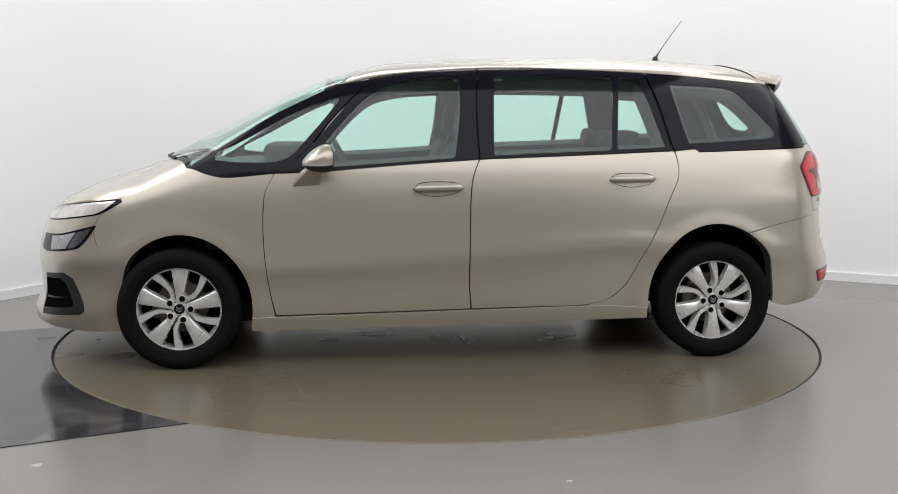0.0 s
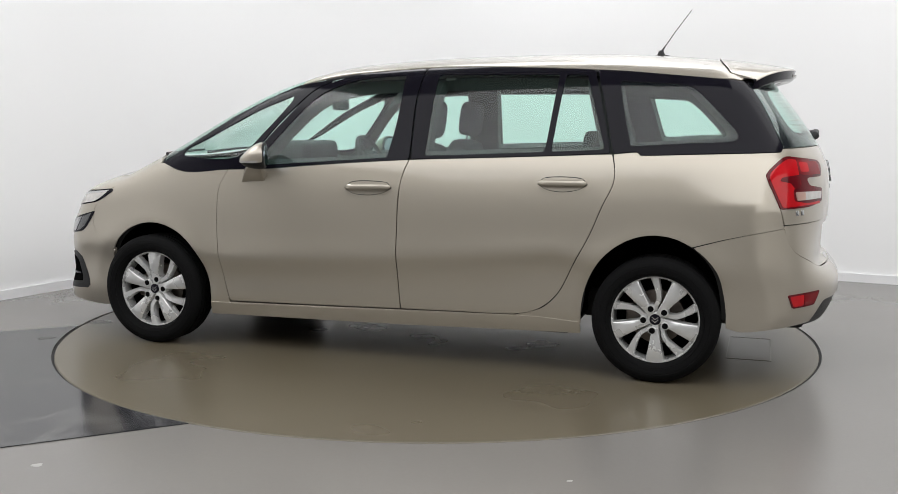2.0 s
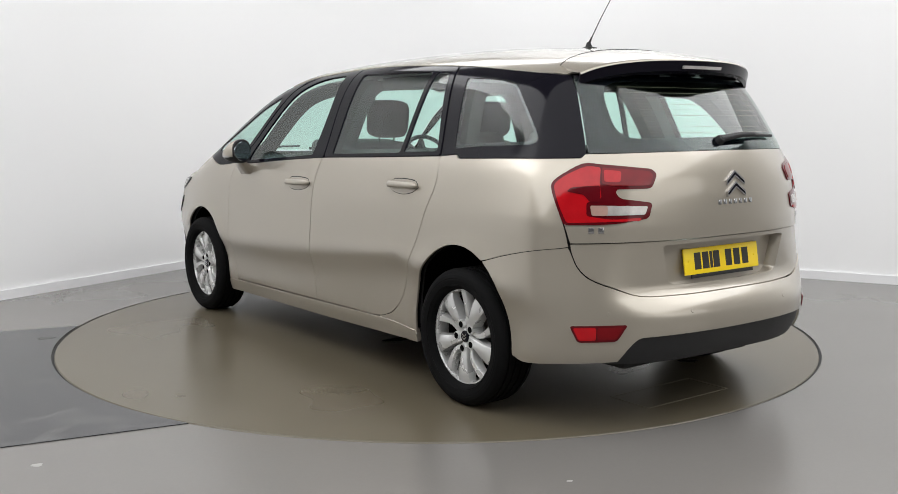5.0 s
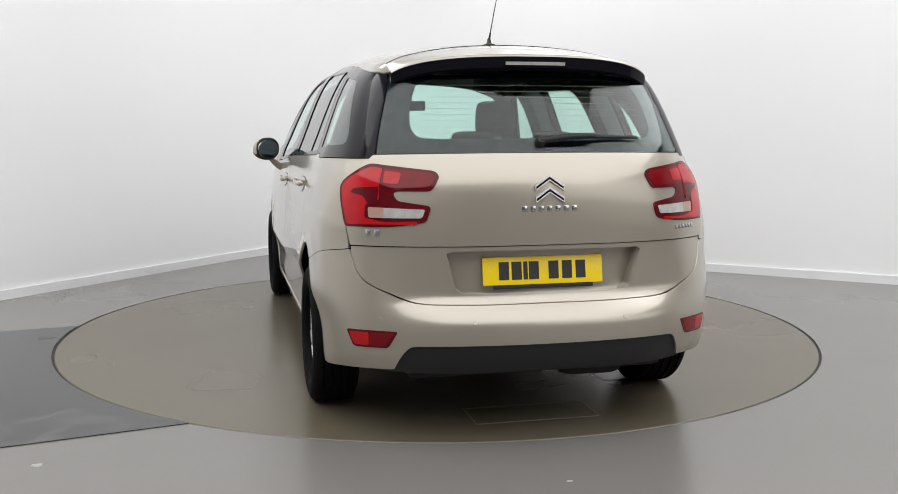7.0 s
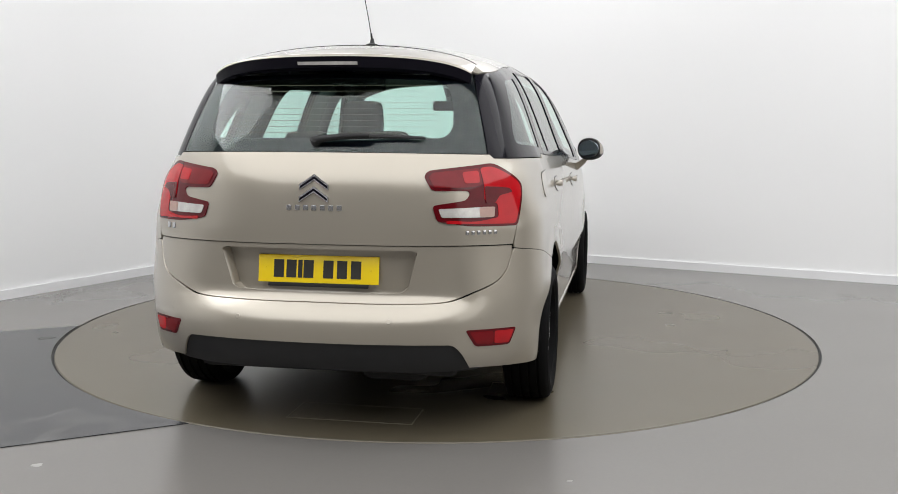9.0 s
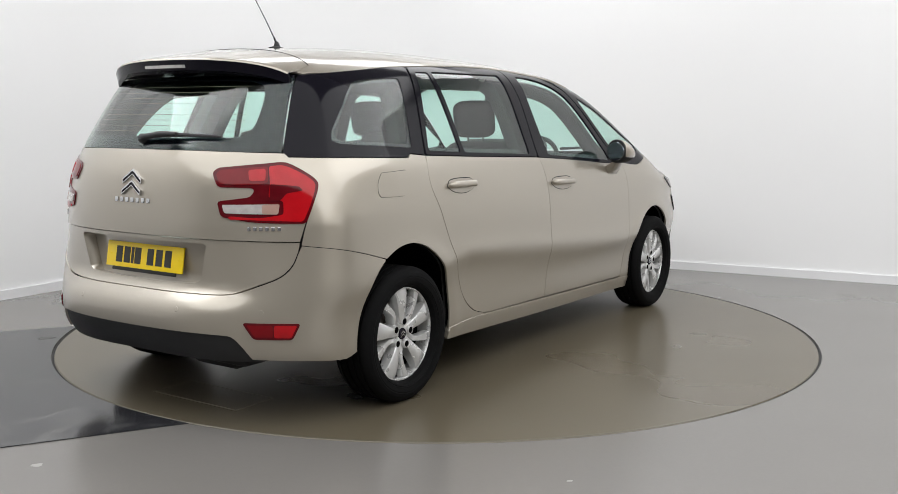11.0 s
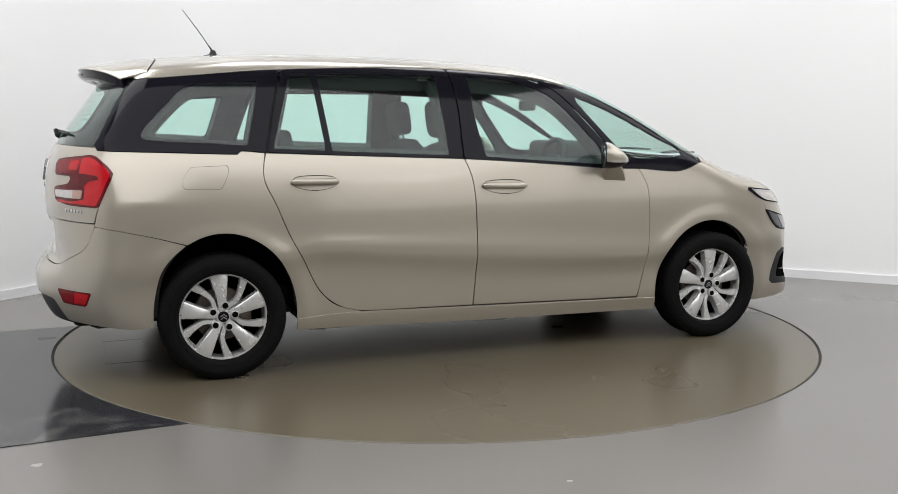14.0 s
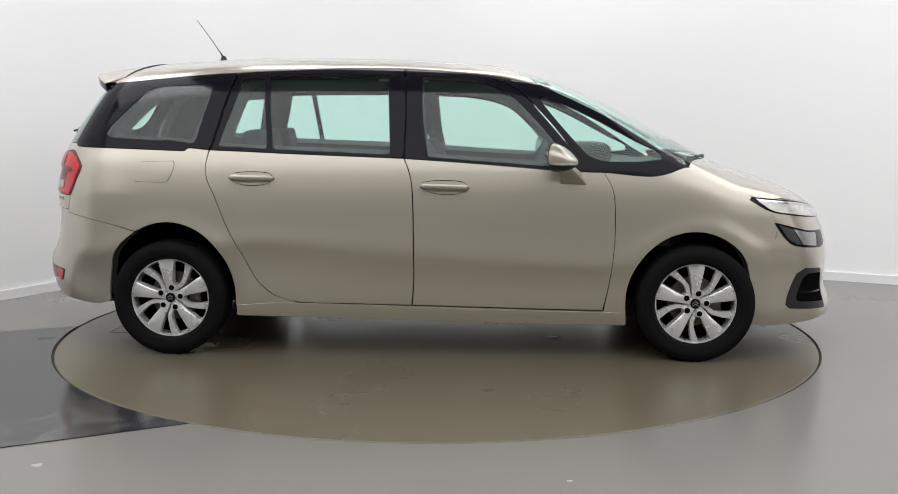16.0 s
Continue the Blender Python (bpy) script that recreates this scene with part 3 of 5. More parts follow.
PLATE_RECESS = [(-2.262, 0.765), (-2.28, 0.774), (-2.948, 0.774), (-2.966, 0.765), (-2.936, 0.620), (-2.906, 0.604), (-2.322, 0.604), (-2.292, 0.620)]
BUMPER = whole_end([(TAIL, 0.561), (-2.32, 0.561), (-2.167, 0.568), (-2.076, 0.603), (-1.995, 0.643), (-1.956, 0.687), (-1.936, 0.739), (-1.925, 0.768), (-1.786, 0.744)] +
                   arch(-1.412, 0.362, 0.424, 120, 182, 8) + [(-1.772, 0.279), (-1.9, 0.292), (-2.095, 0.305), (-2.138, 0.382), (-2.173, 0.409), (TAIL, 0.414)], TAIL)
VALANCE = whole_end([(TAIL, 0.43), (-2.16, 0.425), (-2.03, 0.36), (-2.0, 0.305), (-2.1, 0.288), (TAIL, 0.292)], TAIL)
REFLECTOR = [(-1.935, 0.456), (-2.121, 0.463), (-2.087, 0.394), (-1.962, 0.388)]
TAIL_LAMP = [(-1.977, 1.110), (-2.038, 1.107), (-2.218, 1.088), (-2.237, 1.068), (-2.213, 1.010), (-2.091, 1.008), (-2.082, 0.996), (-2.098, 0.970), (-2.214, 0.952), (-2.199, 0.889),
             (-2.083, 0.869), (-1.911, 0.863), (-1.886, 0.937), (-1.865, 1.014), (-1.873, 1.040), (-1.917, 1.077)]
FRONT_BUMPER = whole_end([(NOSE, 0.80), (2.3, 0.82), (1.95, 0.85), (1.69, 0.883), (1.783, 0.78), (1.798, 0.70), (1.758, 0.60)] + arch(1.405, 0.36, 0.392, 33, -17, 8) +
                         [(1.79, 0.190), (1.88, 0.190), (1.98, 0.203), (2.1, 0.222), (NOSE, 0.225)], NOSE)
LAMP_UPPER = [(2.30, 0.802), (2.0, 0.845), (1.690, 0.882), (1.680, 0.868), (1.749, 0.815), (1.801, 0.795), (2.084, 0.757), (2.30, 0.745)]
LAMP_LOWER = [(2.16, 0.683), (1.95, 0.70), (1.78, 0.748), (1.832, 0.655), (1.87, 0.623), (2.073, 0.597), (2.16, 0.603)]
FOG = [(2.10, 0.478), (1.94, 0.498), (1.900, 0.470), (1.868, 0.345), (1.865, 0.30), (1.885, 0.279), (2.11, 0.262), (2.13, 0.36)]

LEFT_RIGHT = (1, -1)


def flank(side):
    """One flank of the car, door by door."""
    panel("front_wing", WING, PAINT, car, side=side)
    door = panel("front_door", FRONT_DOOR, PAINT, car, side=side)
    panel("window_frame", F_FRAME, BLACK_GLOSS, door, "gloss black window frame", side=side, corner=0.018, holes=[F_PANE], inset=0.004)
    panel("window_pane", F_PANE, GLASS, door, "green tinted glass", side=side, inset=0.009, depth=0.004, corner=0.018)
    rear = panel("rear_door", REAR_DOOR, PAINT, car, side=side)
    panel("window_frame", R_FRAME, BLACK_GLOSS, rear, "gloss black window frame", side=side, corner=0.018, holes=[R_PANE, R_PANE_SMALL], inset=0.004)
    panel("window_pane", R_PANE, GLASS, rear, "green tinted glass", side=side, inset=0.009, depth=0.004, corner=0.018)
    panel("quarter_light", R_PANE_SMALL, GLASS, rear, "small green tinted pane", side=side, inset=0.008, depth=0.004, corner=0.018)
    panel("rear_quarter", QUARTER, PAINT, car, side=side)
    pillar = panel("front_pillar_trim", A_PANEL, BLACK_GLOSS, car, "gloss black pillar trim", side=side, corner=0.018, holes=[A_PANE], inset=0.003)
    panel("quarter_light", A_PANE, GLASS, pillar, "green tinted glass", side=side, inset=0.006, depth=0.004, corner=0.018)
    pillar = panel("rear_pillar_trim", D_PANEL, BLACK_GLOSS, car, "gloss black pillar trim", side=side, corner=0.018, holes=[D_PANE], inset=0.003)
    panel("quarter_light", D_PANE, GLASS, pillar, "green tinted glass", side=side, inset=0.006, depth=0.004, corner=0.018)
    panel("window_border", D_PANE, BLACK_GLOSS, pillar, "black printed window border", side=side, holes=[[(x * 0.93 - 0.105, z * 0.9 + 0.131) for x, z in D_PANE]], inset=0.012, depth=0.004, corner=0.03)
    panel("sill", SILL, PAINT, car, side=side, inset=-0.005, depth=0.03)
    # lamps
    back = panel("tail_lamp", TAIL_LAMP, DEEP_RED, car, "C-shaped red tail lamp", side=side, inset=-0.006, depth=0.02, corner=0.016, step=0.02)
    panel("lens", [(-1.985, 1.098), (-2.035, 1.096), (-2.03, 1.03), (-2.035, 0.97), (-1.985, 0.955), (-1.985, 0.90), (-2.07, 0.887), (-2.17, 0.893), (-2.17, 0.880), (-2.08, 0.878),
                   (-1.92, 0.872), (-1.896, 0.937), (-1.876, 1.014), (-1.884, 1.036), (-1.924, 1.068)], RED, back, "bright red lens", side=side, inset=-0.009, depth=0.006, step=0.02, corner=0.012)
    panel("lens", [(-2.038, 1.095), (-2.205, 1.079), (-2.222, 1.064), (-2.205, 1.022), (-2.075, 1.021), (-2.036, 1.03)], MID_RED, back, "dark red upper lens", side=side, inset=-0.009, depth=0.006, step=0.02, corner=0.012)
    panel("light_guide", [(-2.045, 1.086), (-2.105, 1.080), (-2.10, 1.036), (-2.045, 1.038)], RED, back, "bright red light guide", side=side, inset=-0.0115, depth=0.004, step=0.02, corner=0.010)
    panel("light_guide", [(-2.03, 1.024), (-1.935, 1.014), (-1.918, 0.998), (-1.975, 0.986), (-1.995, 0.958), (-2.03, 0.956)], DEEP_RED, back, "dark red light guide", side=side, inset=-0.0115, depth=0.004, step=0.015, corner=0.008)
    panel("reversing_lens", [(-2.02, 0.943), (-2.195, 0.939), (-2.185, 0.905), (-2.03, 0.902)], CLEAR_LAMP, back, "clear reversing lens", side=side, inset=-0.010, depth=0.006, corner=0.008, step=0.02)
    panel("indicator_lens", [(-1.997, 0.943), (-2.055, 0.942), (-2.055, 0.903), (-2.003, 0.902)], AMBER, back, "pale indicator lens", side=side, inset=-0.012, depth=0.006, corner=0.008, step=0.02)
    glow = panel("reflector", REFLECTOR, DEEP_RED, car, "red rear reflector in a dark edge", side=side, inset=-0.004, depth=0.012, corner=0.012, step=0.02)
    panel("lens", [(-1.946, 0.448), (-2.02, 0.451), (-2.02, 0.400), (-1.966, 0.397)], RED, glow, "bright red lens", side=side, inset=-0.006, depth=0.004, corner=0.008, step=0.02)
    panel("lens", [(-2.024, 0.451), (-2.108, 0.454), (-2.082, 0.403), (-2.024, 0.400)], MID_RED, glow, "dark red lens", side=side, inset=-0.006, depth=0.004, corner=0.008, step=0.02)
    high = panel("daytime_lamp", LAMP_UPPER, BLACK_GLOSS, car, "slim black-edged lamp", side=side, inset=-0.004, depth=0.02)
    panel("lens", [(2.28, 0.787), (2.0, 0.826), (1.715, 0.862), (1.762, 0.820), (1.805, 0.801), (2.075, 0.764), (2.28, 0.750)], CLEAR_LAMP, high, "clear ribbed lens", side=side, inset=-0.006, depth=0.006, step=0.02)
    panel("chrome_strip", [(2.28, 0.797), (2.0, 0.838), (1.705, 0.873), (1.72, 0.862), (2.0, 0.827), (2.28, 0.788)], CHROME, high, "thin chrome strip", side=side, inset=-0.007, depth=0.006, step=0.02)
    low = panel("headlamp", LAMP_LOWER, BLACK_GLOSS, car, "smoked headlamp with a bright reflector", side=side, inset=-0.004, depth=0.02, corner=0.012, step=0.02)
    panel("lens", [(2.035, 0.681), (1.95, 0.690), (1.868, 0.710), (1.895, 0.655), (1.91, 0.626), (2.02, 0.610)], LAMP_GREY, low, "bright reflector", side=side, inset=-0.007, depth=0.006)
    panel("lens", [(1.862, 0.709), (1.80, 0.735), (1.84, 0.66), (1.875, 0.632), (1.90, 0.626), (1.885, 0.66)], DARK_LAMP, low, "smoked lens", side=side, inset=-0.007, depth=0.006)
    fog = panel("fog_lamp_insert", FOG, BLACK_PLASTIC, car, "black fog lamp insert", side=side, inset=-0.003, depth=0.02)
    # flat near-black sheet on the insert: the recess's darkness is put into the colour
    panel("fog_recess_sheet", [(2.10, 0.455), (1.965, 0.466), (1.935, 0.445), (1.910, 0.345), (1.912, 0.318), (2.11, 0.298)], LINER, fog, "near-black sheet standing for the insert's recess", side=side, inset=-0.0045, depth=0.004, step=0.02, corner=0.012)
    panel("fin", [(2.09, 0.352), (1.92, 0.362), (1.922, 0.372), (2.09, 0.362)], BLACK_GLOSS, fog, "thin black fin", side=side, inset=-0.008, depth=0.006)
    # cabin side: one lining from the front doors to the boot, open at the windows
    panel("cabin_lining", [(0.93, 0.35), (0.93, 1.0)] + F_FRAME[1:6] + R_FRAME[0:3] + D_PANEL[0:5] + [(-1.99, 1.134), (-1.98, 0.8), (-1.0, 0.79), (-0.93, 0.35)], TRIM, car, "grey cabin side lining", side=side,
          holes=[[(0.72, 1.06), (0.70, 1.10), (0.59, 1.235), (0.44, 1.385), (0.33, 1.445), (0.2, 1.485), (-0.05, 1.50), (-0.02, 1.105), (0.3, 1.082)],
                 [(-0.245, 1.505), (-0.955, 1.495), (-1.015, 1.49), (-1.115, 1.150), (-0.215, 1.118)], [(x * 0.93 - 0.105, z * 0.9 + 0.131) for x, z in D_PANE]], inset=0.055, depth=0.075, step=0.045)


for side in LEFT_RIGHT:
    flank(side)

fuel = panel("fuel_flap_gap", FUEL, SHELL, car, "dark gap round the fuel flap", side=-1, inset=-0.0016, depth=0.004, step=0.012)
panel("fuel_flap", [(x * 0.980 - 0.0298, z * 0.965 + 0.0350) for x, z in FUEL], PAINT, car, side=-1, inset=-0.004, depth=0.004, step=0.012, grow=0.0005)

# tail
tailgate = panel("tailgate", GATE_UPPER, PAINT, car)
panel("lower_skin", GATE_LOWER, PAINT, tailgate, inset=0.005, holes=[PLATE_RECESS], depth=0.066, step=0.02)
panel("plate_recess", PLATE_RECESS, PAINT, tailgate, inset=0.062, depth=0, grow=0.014)
panel("rear_window", REAR_GLASS, GLASS, tailgate, "wide green tinted rear window", inset=0.003, depth=0.004)
glass_hole = whole_end([(TAIL, 1.212), (-2.25, 1.210), (-2.15, 1.214), (-2.105, 1.25), (-2.085, 1.31), (-2.072, 1.38), (-2.08, 1.425), (-2.14, 1.446), (TAIL, 1.455)], TAIL)
panel("window_border", REAR_GLASS, BLACK_GLOSS, tailgate, "black printed window border", holes=[glass_hole], inset=0.009, depth=0.004)
for k in range(9):
    z = 1.232 + 0.024 * k
    panel("heater_line", whole_end([(TAIL, z + 0.0009), (-2.14, z + 0.0009), (-2.14, z - 0.0009), (TAIL, z - 0.0009)], TAIL), HEATER, tailgate, "fine heated-window line", inset=0.0065, depth=0, step=0.05)
panel("rear_bumper", BUMPER, PAINT, car, depth=0.03)
panel("valance", VALANCE, BLACK_PLASTIC, car, "grained black lower bumper", inset=0.012, depth=0.05)
# nose
panel("front_bumper", FRONT_BUMPER, PAINT, car, depth=0.03)


def edge_points(pairs):
    return [tuple(p[:2]) for p in wrap([s for s, _ in pairs], [z for _, z in pairs])]


def mirrored_top(left):
    """An outline seen from above, from its left half, which begins and ends on the middle line."""
    return left + [(x, -y) for x, y in left[::-1] if abs(y) > 1e-6]


nose_edge = edge_points([(2.614, 0.807), (2.45, 0.812), (2.3, 0.827), (2.1, 0.843), (1.95, 0.857), (1.8, 0.874)])
bonnet_edge = edge_points([(1.69, 0.892), (1.62, 0.931), (1.53, 0.978), (1.46, 1.008), (1.392, 1.037)])
panel("bonnet", mirrored_top([(nose_edge[0][0], 0.0)] + nose_edge[1:] + bonnet_edge + [(1.49, 0.55), (1.60, 0.3), (1.635, 0.0)]), PAINT, car, top=True)
panel("scuttle", mirrored_top([(1.63, 0.0), (1.595, 0.3), (1.485, 0.55), (1.385, 0.752), (1.355, 0.735), (1.44, 0.53), (1.55, 0.3), (1.585, 0.0)]), BLACK_PLASTIC, car, "black scuttle grille", top=True, inset=0.012)
screen_edge = edge_points([(1.36, 1.05), (1.24, 1.12), (1.10, 1.208), (0.944, 1.303), (0.795, 1.379), (0.68, 1.432), (0.60, 1.466)])
panel("windscreen", mirrored_top([(1.58, 0.0), (1.545, 0.3), (1.435, 0.53)] + screen_edge + [(0.52, 0.52), (0.44, 0.35), (0.41, 0.0)]), GLASS, car, "tall panoramic windscreen", top=True, inset=0.002, depth=0.004)
rail = spline([0.57, 0.36, 0.19, -0.12, -0.74, -1.41, -1.69, -1.93], [1.474, 1.521, 1.540, 1.562, 1.557, 1.521, 1.499, 1.478])
roof_edge = edge_points([(x, float(rail(x))) for x in (0.56, 0.44, 0.36, 0.19, -0.12, -0.42, -0.74, -1.08)]) + [
    (x, y) for x, y in ((float(a), float(b)) for a, b, _ in (wrap([s], [float(rail(s))])[0] for s in (-1.25, -1.4, -1.55, -1.69, -1.80, -1.90)))]
panel("roof", mirrored_top([(0.40, 0.0), (0.43, 0.35), (0.51, 0.52)] + roof_edge + [(-1.85, 0.45), (-1.90, 0.25), (-1.91, 0.0)]), PAINT, car, top=True)
for side in LEFT_RIGHT:
    panel("roof_seal", [(x, float(rail(x)) - 0.001) for x in (0.44, 0.30, 0.0, -0.4, -0.8, -1.2, -1.6)] + [(x, float(rail(x)) - 0.014) for x in (-1.6, -1.2, -0.8, -0.4, 0.0, 0.30, 0.42)],
          BLACK_PLASTIC, car, "thin black roof seal", side=side, inset=0.006, depth=0.01)

# dark inner shell behind the gaps, floor pan and wheel housings
for side in LEFT_RIGHT:
    panel("inner_shell", [(NOSE, 0.75), (1.75, 0.80), (1.35, 0.99), (0.9, 0.98), (-1.2, 1.09), (-1.9, 1.09), (-2.2, 1.08), (-2.2, 0.47)] + [(-2.0, 0.40)] + arch(-1.412, 0.36, 0.42, 178, 2, 10) + [(-1.0, 0.25), (1.0, 0.24)] +
          arch(1.405, 0.358, 0.39, 178, 2, 10) + [(1.85, 0.25), (NOSE, 0.27)], SHELL, car, "dark inner body shell", side=side, inset=0.035, depth=0, step=0.07)
bm = bmesh.new()
add_box(bm, -0.98, 0.98, -0.78, 0.78, 0.2, 0.26, 0.01)
add_box(bm, 1.0, 2.1, -0.5, 0.5, 0.17, 0.3, 0.03)
add_box(bm, -2.12, -1.0, -0.55, 0.55, 0.25, 0.4, 0.03)
add_box(bm, -2.05, -1.75, -0.42, -0.12, 0.2, 0.33, 0.05)
part("floor_pan", bm, SHELL, car, "dark underbody")


def housing(cx, rx, rz, side):
    bm = bmesh.new()
    steps = 20
    rows = []
    for k in range(steps + 1):
        a = radians(-3 + 186 * k / steps)
        x, z = cx + (rx + 0.012) * math.cos(a), 0.31 + (rz + 0.012) * math.sin(a)
        outer = wrap([x if abs(x) < TURN else math.copysign(TURN + ROUND * math.atan2(abs(x) - TURN, 0.872), x)], [max(z, 0.2)])[0][1] - 0.012
        rows.append([bm.verts.new((x, side * outer, z)), bm.verts.new((x, side * 0.52, z))])
    for u, v in zip(rows, rows[1:]):
        bm.faces.new((u[0], v[0], v[1], u[1]))
    bm.faces.new([r[1] for r in rows])
    return part("wheel_housing", bm, LINER, car, "dark felt wheel housing")


for side in LEFT_RIGHT:
    housing(1.405, 0.36, 0.392, side)
    housing(-1.412, 0.362, 0.424, side)

# ---- fittings of the car ----
def skin(s, z, side=1):
    """A point of the skin and its normal."""
    p = wrap([s], [z])
    n = slope(p)[0]
    p = p[0]
    return Vector((p[0], side * p[1], p[2])), Vector((n[0], side * n[1], n[2]))


def seated(p, n, up=Vector((0, 0, 1))):
    """A pose with z along the normal n and y as near to up as can be."""
    n = n.normalized()
    x = up.cross(n).normalized()
    m = Matrix((x, n.cross(x), n)).transposed().to_4x4()
    m.translation = p
    return m


def roof_spoiler():
    half, cols = 0.562, 48
    bm_top, bm_low = bmesh.new(), bmesh.new()
    top_rows, low_rows = [], []
    for k in range(cols + 1):
        y = -half + 2 * half * k / cols
        a = abs(y) / half
        start = -1.652 - 0.07 * a ** 3
        tip = -2.03 + 0.16 * a ** 2 + 0.03 * a ** 8
        drop = 0.02 * a ** 6

        def sheet(x):
            return float(ridge(x) - fall(x) * (abs(y) / 0.66) ** 2.2)
        step = float(over([start], [y])[0][2]) - sheet(start) - 0.001
        step = max(step, -0.03) + 0.004

        def deck(x):
            return sheet(x) + step - drop * (x - start) / (tip - start)
        xs = [start + (tip - start) * t for t in (0, 0.15, 0.3, 0.5, 0.7, 0.85, 0.95, 1.0)]
        line = [(x, deck(x)) for x in xs]
        edge = line[-1]
        line += [(edge[0] - 0.006, edge[1] - 0.004), (edge[0] - 0.007, edge[1] - 0.009)]
        top_rows.append([bm_top.verts.new((x, y, z)) for x, z in line])
        x, z = line[-1]
        glass_z = 1.470
        glass_x = float(rear_line(glass_z)) + 0.54 * abs(y) ** 3.1 + 0.02 * (abs(y) / 0.5) ** 2 + 0.02
        under = [(x + 0.001, z - 0.0005), (x + 0.010, z - 0.044), (x + 0.026, z - 0.056), ((x + 0.03 + glass_x) / 2, (z - 0.054 + glass_z) / 2 + 0.008), (glass_x, glass_z), (glass_x + 0.12, glass_z + 0.02)]
        low_rows.append([bm_low.verts.new((x, y, z)) for x, z in under])
    for bm, rows in ((bm_top, top_rows), (bm_low, low_rows)):
        for u, v in zip(rows, rows[1:]):
            for i in range(len(u) - 1):
                bm.faces.new((u[i], u[i + 1], v[i + 1], v[i]))
    for end, low in ((top_rows[0], low_rows[0]), (top_rows[-1], low_rows[-1])):
        # the cheeks: painted down to the pillar in front, black round the overhang
        y = end[0].co.y
        foot = [(v.co.x, min(v.co.z - 0.004, max(low[2].co.z, 1.478 + 0.085 * (v.co.x + 1.90)))) for v in end[:8]]
        for i in range(7):
            bm = bm_top if (end[i].co.x + end[i + 1].co.x) / 2 > -1.835 else bm_low
            bm.faces.new([bm.verts.new(p) for p in (end[i].co, end[i + 1].co, (foot[i + 1][0], y, foot[i + 1][1]), (foot[i][0], y, foot[i][1]))])
        bm_low.faces.new([bm_low.verts.new(v.co) for v in end[7:-1]] + [bm_low.verts.new(v.co) for v in low[1:3]] + [bm_low.verts.new((foot[7][0], y, foot[7][1]))])
    seam = [r[0].co.copy() for r in top_rows]
    spoiler = part("roof_spoiler", bm_top, PAINT, car, angle=50)
    bm = bmesh.new()
    add_tube(bm, seam, 0.0022, 6)
    part("seam", bm, SHELL, spoiler, "thin dark seam before the spoiler")
    part("spoiler_underside", bm_low, BLACK_GLOSS, spoiler, "gloss black underside")
    bm = bmesh.new()
    rows = []
    for k in range(11):
        y = -0.125 + 0.025 * k
        x = -2.0455 + 0.16 * (y / half) ** 2
        rows.append([bm.verts.new(p) for p in ((x + 0.003, y, 1.517), (x + 0.014, y, 1.517), (x + 0.016, y, 1.504), (x + 0.006, y, 1.504))])
    for u, v in zip(rows, rows[1:]):
        for i in range(4):
            bm.faces.new((u[i], u[(i + 1) % 4], v[(i + 1) % 4], v[i]))
    bm.faces.new(rows[0])
    bm.faces.new(rows[-1])
    part("brake_lamp", bm, CLEAR_LAMP, spoiler, "slim clear high brake lamp")


roof_spoiler()


